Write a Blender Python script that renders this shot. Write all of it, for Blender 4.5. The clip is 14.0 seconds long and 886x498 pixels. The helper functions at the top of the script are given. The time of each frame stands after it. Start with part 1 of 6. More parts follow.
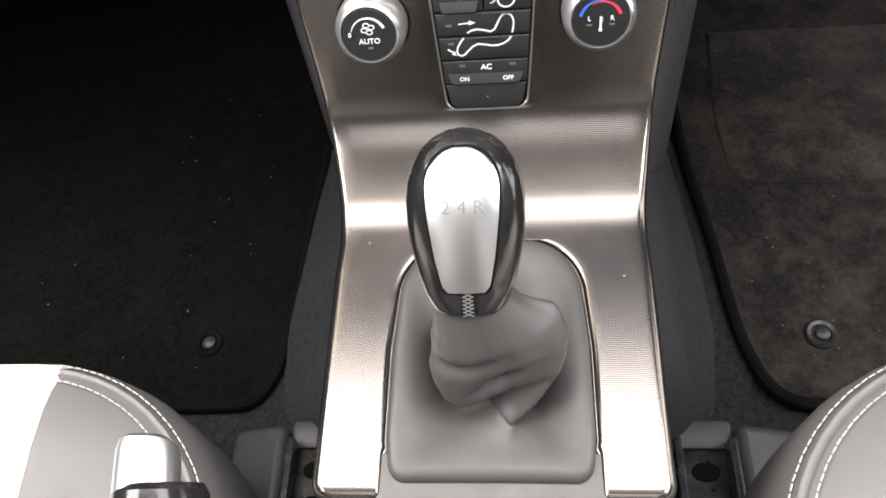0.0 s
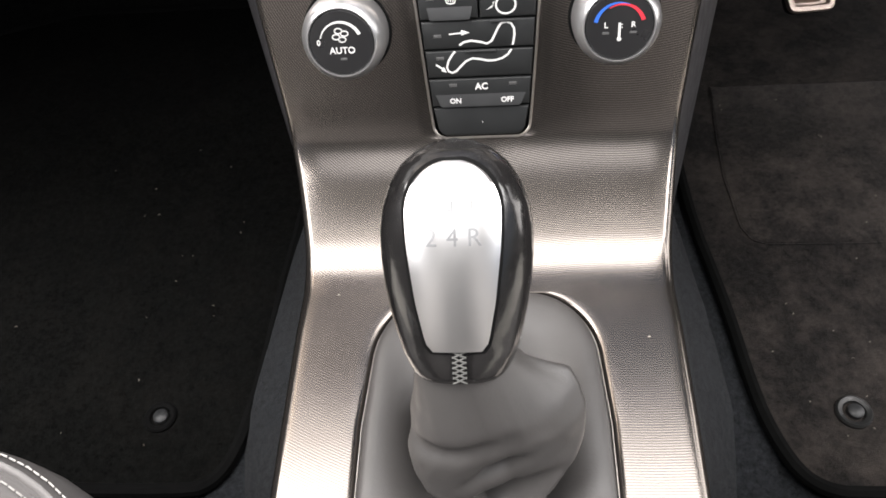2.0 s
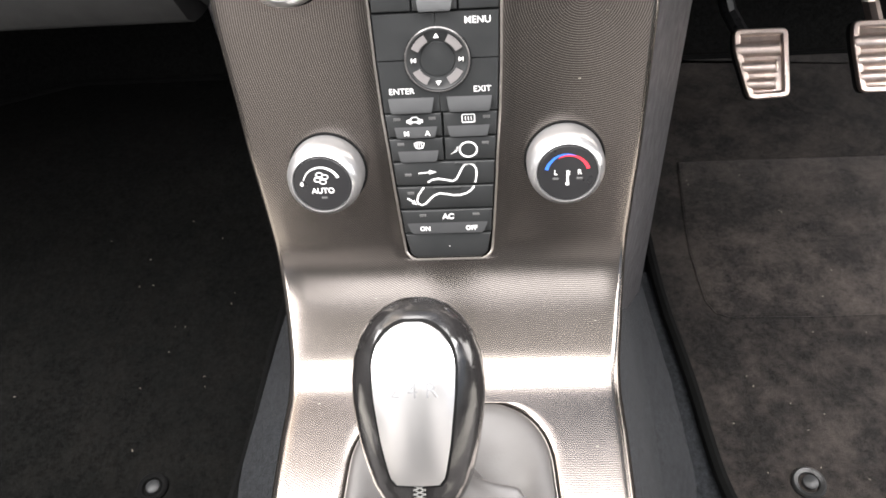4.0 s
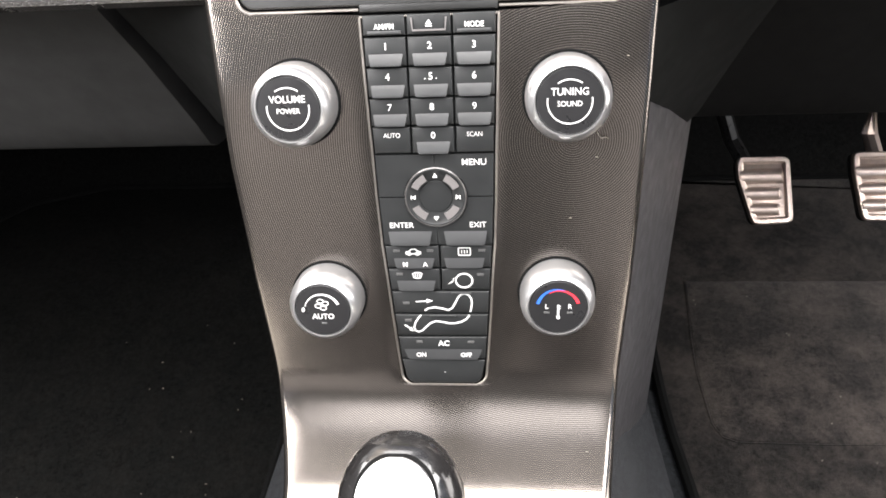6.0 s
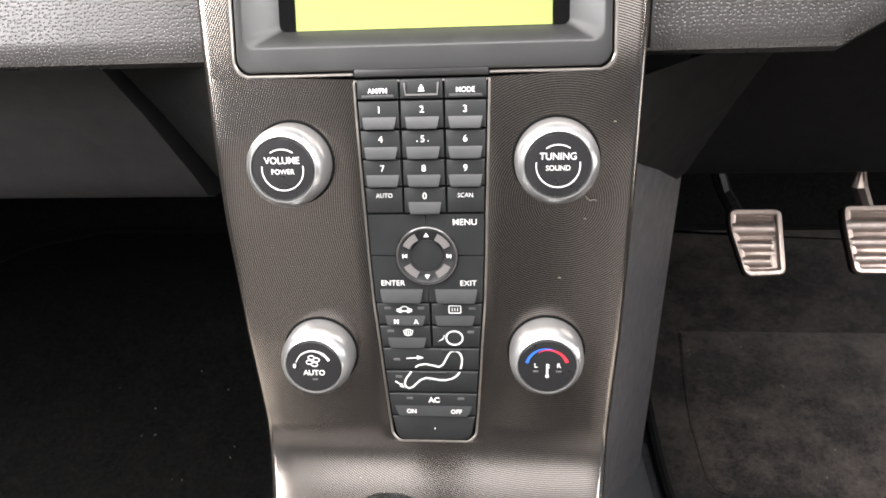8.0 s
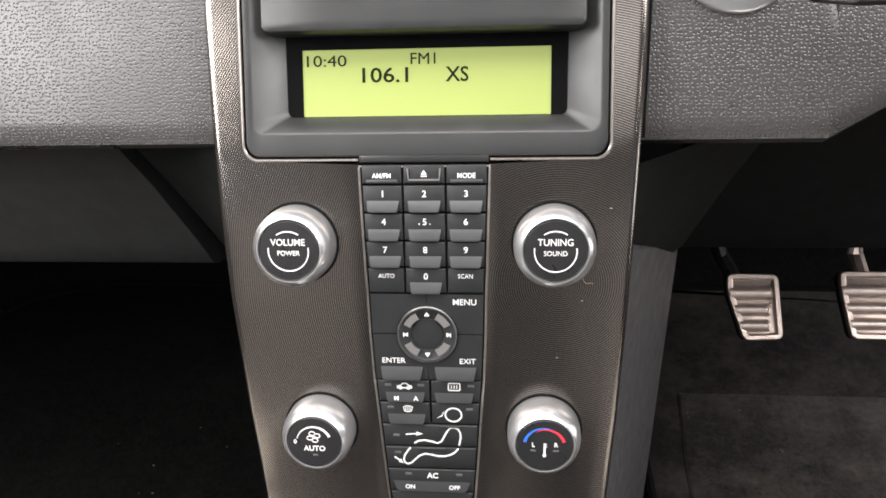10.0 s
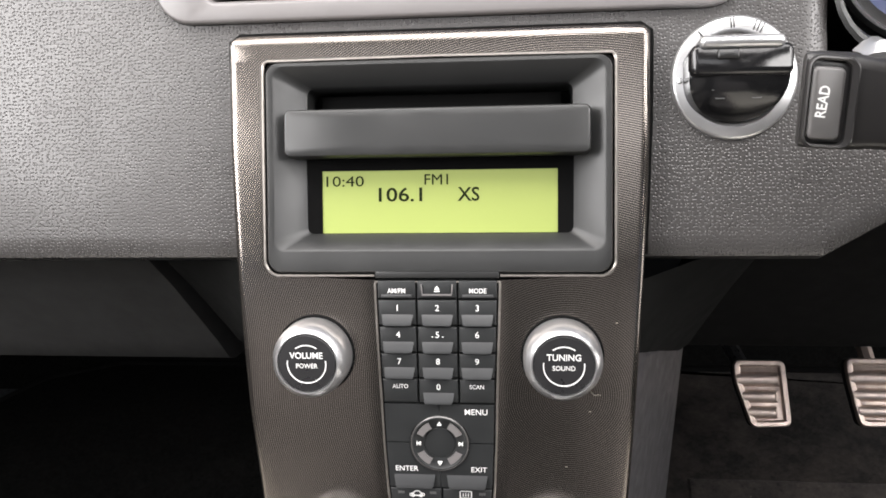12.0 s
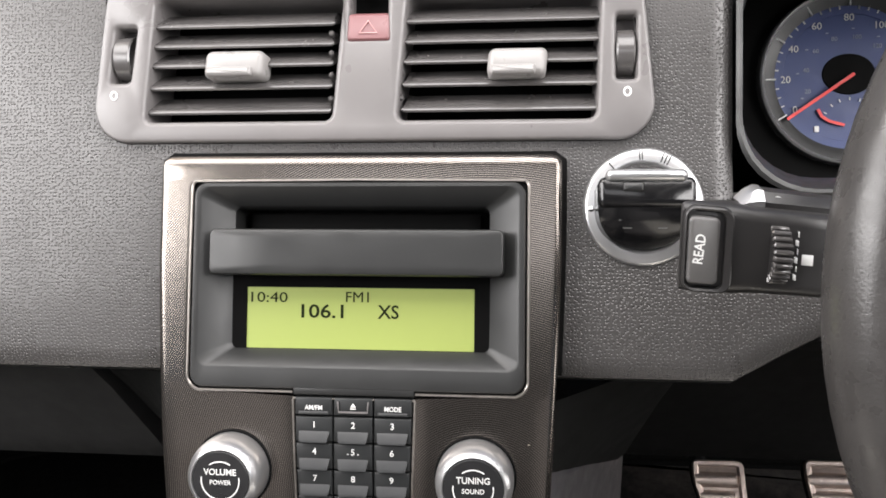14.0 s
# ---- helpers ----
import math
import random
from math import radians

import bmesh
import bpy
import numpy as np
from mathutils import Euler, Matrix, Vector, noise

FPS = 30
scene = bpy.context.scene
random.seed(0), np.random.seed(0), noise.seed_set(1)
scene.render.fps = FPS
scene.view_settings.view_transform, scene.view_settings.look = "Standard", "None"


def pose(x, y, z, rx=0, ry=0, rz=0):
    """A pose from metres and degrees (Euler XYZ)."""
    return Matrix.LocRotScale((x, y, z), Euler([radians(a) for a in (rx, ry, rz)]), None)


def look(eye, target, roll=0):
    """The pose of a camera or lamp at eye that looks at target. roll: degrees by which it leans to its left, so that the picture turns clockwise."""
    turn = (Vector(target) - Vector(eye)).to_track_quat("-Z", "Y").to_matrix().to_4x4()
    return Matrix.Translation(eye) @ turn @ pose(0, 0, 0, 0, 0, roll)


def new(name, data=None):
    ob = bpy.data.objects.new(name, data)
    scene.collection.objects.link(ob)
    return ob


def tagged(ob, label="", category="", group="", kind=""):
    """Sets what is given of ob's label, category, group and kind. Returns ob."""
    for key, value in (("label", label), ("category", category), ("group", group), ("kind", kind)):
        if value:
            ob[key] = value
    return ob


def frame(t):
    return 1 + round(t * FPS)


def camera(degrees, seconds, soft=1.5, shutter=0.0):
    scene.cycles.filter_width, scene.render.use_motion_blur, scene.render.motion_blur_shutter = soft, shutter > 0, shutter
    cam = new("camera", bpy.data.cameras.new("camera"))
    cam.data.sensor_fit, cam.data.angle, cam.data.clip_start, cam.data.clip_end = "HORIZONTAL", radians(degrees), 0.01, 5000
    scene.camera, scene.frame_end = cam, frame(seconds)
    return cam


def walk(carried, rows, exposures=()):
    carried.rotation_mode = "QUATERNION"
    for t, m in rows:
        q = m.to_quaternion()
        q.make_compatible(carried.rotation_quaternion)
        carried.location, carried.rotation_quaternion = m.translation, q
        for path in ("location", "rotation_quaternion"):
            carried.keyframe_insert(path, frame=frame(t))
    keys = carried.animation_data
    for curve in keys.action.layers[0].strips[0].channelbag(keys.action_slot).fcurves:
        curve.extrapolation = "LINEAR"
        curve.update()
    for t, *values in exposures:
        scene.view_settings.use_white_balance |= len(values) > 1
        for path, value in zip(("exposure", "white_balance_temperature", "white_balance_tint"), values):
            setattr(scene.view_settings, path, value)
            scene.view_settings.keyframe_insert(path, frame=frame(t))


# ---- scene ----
cam = camera(59.8, 14.0, 1.7)
PATH = [
    (0, (0.017, 0.042, 0.624), (-0.19, 1.082, -1.072), -11.0),
    (0.5, (0.012, 0.064, 0.59), (-0.193, 1.186, -1.053), -9.9),
    (1, (0.01, 0.072, 0.563), (-0.175, 1.275, -1.023), -8.2),
    (1.5, (0.01, 0.072, 0.559), (-0.166, 1.279, -1.026), -7.8),
    (2, (0.01, 0.071, 0.56), (-0.156, 1.271, -1.032), -7.6),
    (2.5, (0.011, 0.071, 0.564), (-0.145, 1.259, -1.037), -7.7),
    (3, (0.017, 0.074, 0.576), (-0.132, 1.255, -1.031), -7.7),
    (3.5, (0.023, 0.076, 0.594), (-0.124, 1.279, -0.997), -7.7),
    (4, (0.024, 0.081, 0.614), (-0.118, 1.34, -0.934), -6.5),
    (4.2, (0.025, 0.081, 0.618), (-0.118, 1.365, -0.909), -5.9),
    (6.3, (0.039, 0.084, 0.634), (-0.154, 1.541, -0.722), -5.5),
    (6.5, (0.04, 0.085, 0.635), (-0.151, 1.549, -0.714), -5.3),
    (7, (0.04, 0.085, 0.637), (-0.146, 1.568, -0.692), -4.9),
    (9.5, (0.043, 0.088, 0.655), (-0.148, 1.649, -0.58), -4.3),
    (10, (0.042, 0.089, 0.661), (-0.147, 1.674, -0.545), -3.9),
    (10.5, (0.042, 0.089, 0.668), (-0.146, 1.697, -0.505), -3.7),
    (11, (0.043, 0.089, 0.675), (-0.148, 1.72, -0.467), -3.8),
    (11.5, (0.041, 0.089, 0.681), (-0.158, 1.739, -0.43), -4.0),
    (12, (0.041, 0.09, 0.69), (-0.166, 1.765, -0.382), -4.0),
    (12.5, (0.041, 0.091, 0.703), (-0.171, 1.798, -0.316), -3.6),
    (13, (0.045, 0.093, 0.713), (-0.173, 1.826, -0.261), -3.3),
    (13.5, (0.056, 0.094, 0.711), (-0.165, 1.847, -0.225), -3.2),
    (14, (0.081, 0.098, 0.714), (-0.125, 1.862, -0.205), -2.7),
]
EXPOSURES = [(0.0, 0.0), (0.5, -0.07), (2.0, -0.10), (3.0, -0.10), (3.5, -0.12), (3.8, 0.45), (4.0, 0.82), (4.2, 0.88), (6.5, 0.66), (7.0, 0.64), (9.5, 0.12), (10.5, 0.06), (12.0, -0.06), (12.5, -0.1), (14.0, -0.30)]
walk(cam, [(t, look(eye, target, roll)) for t, eye, target, roll in PATH], EXPOSURES)

# ---- world and light: an overcast day seen through the car's windows ----
world = bpy.data.worlds.new("world")
scene.world = world
world.use_nodes = True
sky = world.node_tree.nodes.new("ShaderNodeTexSky")
sky.sky_type, sky.sun_disc = "NISHITA", False
sky.sun_elevation, sky.sun_rotation, sky.dust_density = radians(48), radians(-60), 4.0
world.node_tree.nodes["Background"].inputs[1].default_value = 0.10
world.node_tree.links.new(sky.outputs[0], world.node_tree.nodes["Background"].inputs[0])


def lamp(name, kind, energy, matrix, size=None, colour=(1, 1, 1), angle=None):
    data = bpy.data.lights.new(name, kind)
    data.energy, data.color = energy, colour
    if size:
        data.shape, data.size, data.size_y = "RECTANGLE", size[0], size[1]
    if angle:
        data.angle = radians(angle)
    ob = new(name, data)
    ob.matrix_world = matrix
    return ob


WINDSCREEN, LEFT_WINDOW, RIGHT_DOOR, RIGHT_WINDOW, OVERHEAD_FILL = 14.5, 19.0, 4.5, 15.0, 2.6
lamp("windscreen_daylight", "AREA", WINDSCREEN, look((0, 0.31, 1.12), (0, 0.13, 0.65)), (1.15, 0.40), (1.0, 0.965, 0.95))
lamp("left_window_daylight", "AREA", LEFT_WINDOW, look((-0.690, 0.12, 0.98), (0.0, 0.26, 0.62)), (0.9, 0.44), (1.0, 0.97, 0.96))
lamp("right_door_daylight", "AREA", RIGHT_DOOR, look((0.80, 0.50, 0.46), (0.25, 0.58, 0.05)), (0.42, 0.62), (1.0, 0.945, 0.915))
lamp("right_window_daylight", "AREA", RIGHT_WINDOW, look((0.690, 0.15, 0.98), (0.0, 0.32, 0.62)), (0.7, 0.42), (1.0, 0.965, 0.95))
# added overhead fill, no known source; brightens reflections such as the knob plate
lamp("overhead_fill", "AREA", OVERHEAD_FILL, look((0, -0.47, 1.224), (0, -0.469, 0.30)), (0.74, 0.40), (1.0, 0.975, 0.965))
lamp("sun", "SUN", 0.5, look((-2, 0.6, 3), (0, 0.2, 0.3)), None, (1.0, 0.95, 0.88), 12)


# ---- materials ----
def node_mat(name):
    m = bpy.data.materials.new(name)
    m.use_nodes = True
    t = m.node_tree
    return m, t, t.nodes["Principled BSDF"]


def link(t, a, b):
    t.links.new(a, b)


def ramp(t, fac, stops):
    n = t.nodes.new("ShaderNodeValToRGB")
    while len(n.color_ramp.elements) < len(stops):
        n.color_ramp.elements.new(0.5)
    for e, (p, c) in zip(n.color_ramp.elements, stops):
        e.position, e.color = p, (*c, 1) if len(c) == 3 else c
    link(t, fac, n.inputs[0])
    return n.outputs[0]


def noise_tex(t, scale, detail=4, rough=0.6, space="Object"):
    co = t.nodes.new("ShaderNodeTexCoord")
    n = t.nodes.new("ShaderNodeTexNoise")
    n.inputs["Scale"].default_value, n.inputs["Detail"].default_value, n.inputs["Roughness"].default_value = scale, detail, rough
    link(t, co.outputs[space], n.inputs["Vector"])
    return n.outputs[0]


def bump(t, height, strength, distance, into, normal=None):
    b = t.nodes.new("ShaderNodeBump")
    b.inputs["Strength"].default_value, b.inputs["Distance"].default_value = strength, distance
    link(t, height, b.inputs["Height"])
    if normal:
        link(t, normal, b.inputs["Normal"])
    if into:
        link(t, b.outputs[0], into)
    return b.outputs[0]


def surface(name, base, rough=0.5, metal=0.0, vary=0.15, scale=40, grain=900, relief=0.15, depth=0.0002, spec=0.5, rvary=0.08):
    """A plain surface with broad stains, fine grain and uneven gloss."""
    m, t, p = node_mat(name)
    a = noise_tex(t, scale, 5)
    lo = tuple(max(0, c * (1 - vary)) for c in base)
    hi = tuple(min(1, c * (1 + vary)) for c in base)
    link(t, ramp(t, a, [(0.3, lo), (0.7, hi)]), p.inputs["Base Color"])
    r = ramp(t, noise_tex(t, scale * 2.3, 3), [(0.3, (max(0.02, rough - rvary),) * 3), (0.7, (min(1, rough + rvary),) * 3)])
    link(t, r, p.inputs["Roughness"])
    p.inputs["Metallic"].default_value = metal
    p.inputs["Specular IOR Level"].default_value = spec
    bump(t, noise_tex(t, grain, 2), relief, depth, p.inputs["Normal"])
    return m


def grained(name, base, rough=0.40, cells=430, relief=0.6, depth=0.0005):
    """Soft-touch plastic with a close grain of small round pits."""
    m, t, p = node_mat(name)
    co = t.nodes.new("ShaderNodeTexCoord")
    sep, com = t.nodes.new("ShaderNodeSeparateXYZ"), t.nodes.new("ShaderNodeCombineXYZ")
    link(t, co.outputs["Object"], sep.inputs[0])
    up = t.nodes.new("ShaderNodeMath")
    up.operation, up.inputs[1].default_value = "MULTIPLY", 1.13
    link(t, sep.outputs["Z"], up.inputs[0])
    link(t, sep.outputs["X"], com.inputs[0])
    link(t, up.outputs[0], com.inputs[1])
    v = t.nodes.new("ShaderNodeTexVoronoi")
    v.voronoi_dimensions, v.feature, v.inputs["Scale"].default_value = "2D", "F1", cells
    v.inputs["Randomness"].default_value = 0.66
    link(t, com.outputs[0], v.inputs["Vector"])
    h = ramp(t, v.outputs["Distance"], [(0.07, (0, 0, 0)), (0.33, (1, 1, 1))])
    fine = bump(t, noise_tex(t, 2500, 2), 0.12, 0.0001, None)
    bump(t, h, relief, depth, p.inputs["Normal"], fine)
    broad = ramp(t, noise_tex(t, 9, 4), [(0.3, tuple(c * 0.88 for c in base)), (0.7, tuple(c * 1.12 for c in base))])
    # shade inside the pits, put into the base colour
    pit_shade = ramp(t, v.outputs["Distance"], [(0.10, (0.82, 0.82, 0.82)), (0.25, (1, 1, 1))])
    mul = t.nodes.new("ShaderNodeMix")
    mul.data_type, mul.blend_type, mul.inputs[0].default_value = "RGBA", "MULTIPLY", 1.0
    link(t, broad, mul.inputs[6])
    link(t, pit_shade, mul.inputs[7])
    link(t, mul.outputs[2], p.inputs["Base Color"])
    link(t, ramp(t, noise_tex(t, 30, 4), [(0.3, (rough - 0.05,) * 3), (0.7, (rough + 0.06,) * 3)]), p.inputs["Roughness"])
    return m


def ringed_metal(name, centre, pitch):
    """Bronze-grey aluminium foil with fine turned rings round a point of the unrolled panel."""
    m, t, p = node_mat(name)
    uv = t.nodes.new("ShaderNodeUVMap")
    uv.uv_map = "unrolled"
    d = t.nodes.new("ShaderNodeVectorMath")
    d.operation = "DISTANCE"
    d.inputs[1].default_value = (centre[0], centre[1], 0)
    link(t, uv.outputs[0], d.inputs[0])
    k = t.nodes.new("ShaderNodeMath")
    k.operation, k.inputs[1].default_value = "MULTIPLY", 2 * math.pi / pitch
    link(t, d.outputs["Value"], k.inputs[0])
    w = t.nodes.new("ShaderNodeMath")
    w.operation = "SINE"
    link(t, k.outputs[0], w.inputs[0])
    # ring contrast and relief fade towards the panel's foot, to fit the camera's view
    along, cut = t.nodes.new("ShaderNodeSeparateXYZ"), t.nodes.new("ShaderNodeMapRange")
    link(t, uv.outputs[0], along.inputs[0])
    link(t, along.outputs["Y"], cut.inputs["Value"])
    for key_, value in (("From Min", 0.38), ("From Max", 0.53), ("To Min", 0.14), ("To Max", 0.5)):
        cut.inputs[key_].default_value = value
    u = t.nodes.new("ShaderNodeMath")
    u.operation, u.inputs[2].default_value = "MULTIPLY_ADD", 0.5
    link(t, w.outputs[0], u.inputs[0])
    link(t, cut.outputs[0], u.inputs[1])
    # ring colours also carry light and shade of the turned grooves
    ring = ramp(t, u.outputs[0], [(0.10, (0.085, 0.076, 0.069)), (0.90, (0.285, 0.258, 0.236))])
    stain = ramp(t, noise_tex(t, 14, 5), [(0.3, (0.93, 0.93, 0.93)), (0.7, (1.0, 1.0, 1.0))])
    mul = t.nodes.new("ShaderNodeMix")
    mul.data_type, mul.blend_type, mul.inputs[0].default_value = "RGBA", "MULTIPLY", 1.0
    link(t, ring, mul.inputs[6])
    link(t, stain, mul.inputs[7])
    link(t, mul.outputs[2], p.inputs["Base Color"])
    p.inputs["Metallic"].default_value = 0.95
    geo, away = t.nodes.new("ShaderNodeNewGeometry"), t.nodes.new("ShaderNodeVectorMath")
    away.operation, away.name = "SUBTRACT", "away_from_centre"
    link(t, geo.outputs["Position"], away.inputs[0])
    link(t, away.outputs[0], p.inputs["Tangent"])
    p.inputs["Anisotropic"].default_value = 0.30
    link(t, ramp(t, noise_tex(t, 22, 4), [(0.3, (0.19,) * 3), (0.7, (0.225,) * 3)]), p.inputs["Roughness"])
    bump(t, u.outputs[0], 0.35, 0.00004, p.inputs["Normal"])
    return m


def pile(name, base, lint=0.0, sheen=0.12):
    """Needle-felt carpet, with a little pale lint."""
    m, t, p = node_mat(name)
    a = noise_tex(t, 210, 9, 0.85)
    c = ramp(t, a, [(0.36, tuple(x * 0.25 for x in base)), (0.66, tuple(min(1, x * 2.1) for x in base))])
    if lint:
        n = noise_tex(t, 19, 9, 0.80)
        f = ramp(t, n, [(0.44, (0, 0, 0)), (0.70, (lint, lint, lint))])
        mx = t.nodes.new("ShaderNodeMix")
        mx.data_type = "RGBA"
        link(t, f, mx.inputs[0])
        link(t, c, mx.inputs[6])
        mx.inputs[7].default_value = (0.115, 0.096, 0.084, 1)
        c = mx.outputs[2]
    link(t, c, p.inputs["Base Color"])
    p.inputs["Roughness"].default_value = 0.95
    p.inputs["Specular IOR Level"].default_value = 0.15 if sheen else 0.06
    p.inputs["Sheen Weight"].default_value = sheen
    bump(t, noise_tex(t, 600, 6, 0.8), 0.9, 0.0012, p.inputs["Normal"])
    return m


def glow(name, base, strength):
    m, t, p = node_mat(name)
    p.inputs["Base Color"].default_value = (*base, 1)
    p.inputs["Emission Color"].default_value = (*base, 1)
    p.inputs["Emission Strength"].default_value = strength
    p.inputs["Roughness"].default_value = 0.35
    return m


M_PANEL = ringed_metal("turned_aluminium", (0.062, 0.560), 0.00106)
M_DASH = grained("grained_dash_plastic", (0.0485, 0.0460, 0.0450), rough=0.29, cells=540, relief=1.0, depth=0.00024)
M_DASHLOW = surface("dark_lower_plastic", (0.012, 0.012, 0.012), 0.6, spec=0.3, grain=1400, relief=0.3)
M_SIDE = surface("grey_console_side_plastic", (0.046, 0.044, 0.047), 0.5, grain=1500, relief=0.3, vary=0.08)
M_HOUSE = surface("charcoal_housing_plastic", (0.0185, 0.0188, 0.0187), 0.38, spec=0.42, grain=2000, relief=0.12, vary=0.06, scale=25)
M_VENT = surface("grey_vent_plastic", (0.136, 0.128, 0.127), 0.34, grain=2200, relief=0.10, vary=0.06, scale=20)
M_SLAT = surface("black_vent_slat", (0.070, 0.066, 0.065), 0.20, spec=0.8, grain=2000, relief=0.08, vary=0.08)
M_KEY = surface("black_key_plastic", (0.016, 0.017, 0.0175), 0.45, spec=0.3, grain=2600, relief=0.12, vary=0.1, scale=60)
# paler than the keys: the light caught by their ledges is in this colour
M_LEDGE = surface("grey_key_ledge", (0.031, 0.032, 0.033), 0.40, spec=0.4, grain=2600, relief=0.1, vary=0.08, scale=80)
M_BLACK = surface("gap_black", (0.005, 0.005, 0.005), 0.8, vary=0.1, spec=0.08)
M_SILVER = surface("satin_silver", (0.52, 0.52, 0.525), 0.30, 0.85, vary=0.02, relief=0.0, rvary=0.015)
M_TRIM = surface("dull_bright_edge", (0.34, 0.315, 0.29), 0.42, 0.95, vary=0.1, scale=300, relief=0.2)
M_CHROME = surface("bright_trim", (0.80, 0.79, 0.78), 0.16, 1.0, vary=0.03, relief=0.02)
M_CAP = surface("black_knob_cap", (0.014, 0.014, 0.015), 0.33, grain=2600, relief=0.1, vary=0.1)
M_WHITE = surface("white_legend_print", (0.66, 0.66, 0.65), 0.5, vary=0.02, relief=0.0)
M_RED = surface("red_print", (0.62, 0.03, 0.05), 0.5, vary=0.03, relief=0.0)
M_BLUE = surface("blue_print", (0.03, 0.13, 0.55), 0.5, vary=0.03, relief=0.0)
M_DIM = surface("unlit_lamp_window", (0.075, 0.075, 0.075), 0.4, vary=0.05, relief=0.0)
M_LCD = glow("lcd_backlight", (0.235, 0.280, 0.075), 0.245)
M_LCDTEXT = surface("lcd_segments", (0.012, 0.016, 0.006), 0.7, spec=0.05, vary=0.02, relief=0.0)
M_MASK = surface("black_screen_mask", (0.003, 0.003, 0.003), 0.7, spec=0.04, vary=0.05, relief=0.02)
M_GLOSSBLACK = surface("gloss_black", (0.008, 0.008, 0.009), 0.10, vary=0.05, relief=0.02)
M_LEATHER = surface("black_knob_leather", (0.011, 0.0105, 0.0105), 0.20, grain=700, relief=0.12, depth=0.0003, vary=0.2, scale=60)
M_LEATHER.node_tree.nodes["Principled BSDF"].inputs["Coat Weight"].default_value = 0.3
scuff_t = M_LEATHER.node_tree
scuff_mix = scuff_t.nodes.new("ShaderNodeMix")
scuff_mix.data_type = "RGBA"
link(scuff_t, ramp(scuff_t, noise_tex(scuff_t, 520, 5, 0.7), [(0.62, (0, 0, 0)), (0.72, (0.8, 0.8, 0.8))]), scuff_mix.inputs[0])
link(scuff_t, scuff_t.nodes["Principled BSDF"].inputs["Base Color"].links[0].from_socket, scuff_mix.inputs[6])
scuff_mix.inputs[7].default_value = (0.060, 0.057, 0.055, 1)
link(scuff_t, scuff_mix.outputs[2], scuff_t.nodes["Principled BSDF"].inputs["Base Color"])
M_GAITER = surface("grey_gaiter_leather", (0.054, 0.051, 0.0495), 0.46, grain=900, relief=0.18, depth=0.0003, vary=0.08, scale=30)
M_PLATE = surface("brushed_knob_plate", (0.80, 0.79, 0.78), 0.31, 0.95, vary=0.02, relief=0.0, rvary=0.015)
M_ENGRAVE = surface("engraved_grey", (0.40, 0.40, 0.41), 0.42, 0.9, vary=0.05, relief=0.0)
M_THREAD = surface("pale_thread", (0.40, 0.39, 0.37), 0.7, vary=0.1, grain=3000, relief=0.3)
M_DARKTHREAD = surface("grey_thread", (0.10, 0.10, 0.095), 0.7, vary=0.1, grain=3000, relief=0.3)
M_SEATGREY = surface("grey_seat_leather", (0.122, 0.116, 0.114), 0.50, grain=850, relief=0.2, depth=0.0003, vary=0.06, scale=18)
M_SEATCREAM = surface("cream_seat_leather", (0.72, 0.69, 0.62), 0.5, grain=850, relief=0.2, depth=0.0003, vary=0.04, scale=18)
M_CARPET = pile("grey_carpet", (0.0165, 0.0180, 0.0205), 0.0, 0.06)
# passenger mat: base colour lowered to hold the left footwell's shade
M_MAT_SHADED = pile("black_floor_mat", (0.0049, 0.0050, 0.0048), 0.03, 0.0)
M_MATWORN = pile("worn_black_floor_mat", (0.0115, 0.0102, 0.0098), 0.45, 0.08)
# heel dust, and a paler base for the brighter light near the pedals
M_HEEL = pile("dusty_lit_heel_pad_felt", (0.0165, 0.0143, 0.0134), 0.65, 0.10)
M_BIND = surface("mat_edge_binding", (0.005, 0.005, 0.005), 0.9, spec=0.08, relief=0.3, vary=0.2)
M_STEEL = surface("worn_pedal_steel", (0.62, 0.52, 0.465), 0.42, 0.95, vary=0.1, scale=120, relief=0.1)
M_LIP = surface("bright_rail_lip", (0.10, 0.10, 0.10), 0.25, 0.8, vary=0.15)
M_ZINC = surface("worn_rail_steel", (0.07, 0.068, 0.067), 0.33, 0.85, vary=0.5, scale=70)
M_RAIL = surface("black_rail_steel", (0.030, 0.030, 0.031), 0.32, 0.5, vary=0.2, scale=90)
M_ROOF = surface("grey_headliner", (0.20, 0.195, 0.185), 0.9, grain=700, relief=0.3, vary=0.05)
M_DOOR = surface("dark_door_lining", (0.06, 0.06, 0.062), 0.6, vary=0.1)
M_FOB = surface("black_fob_plastic", (0.007, 0.007, 0.0075), 0.16, vary=0.1)
M_DIAL = surface("blue_dial_face", (0.035, 0.055, 0.165), 0.5, vary=0.06, relief=0.02)
M_NEEDLE = surface("red_needle", (0.75, 0.03, 0.03), 0.4, vary=0.02, relief=0.0)
M_TAB = surface("pale_grey_tab_plastic", (0.25, 0.24, 0.235), 0.33, grain=2200, relief=0.1, vary=0.06)
M_HAZARD = surface("faded_red_switch", (0.17, 0.072, 0.076), 0.35, vary=0.06, relief=0.05)
M_RIM = surface("black_wheel_leather", (0.036, 0.034, 0.033), 0.30, grain=800, relief=0.3, depth=0.0003, vary=0.15)


# ---- building helpers ----
def world_of(ob):
    return ob.matrix_basis if ob.parent is None else world_of(ob.parent) @ ob.matrix_parent_inverse @ ob.matrix_basis


def thing(name, place=(0, 0, 0), label="", category="", group="", kind=""):
    ob = new(name)
    ob.matrix_basis = Matrix.Translation(place)
    ob.empty_display_size = 0.02
    return tagged(ob, label, category, group, kind)


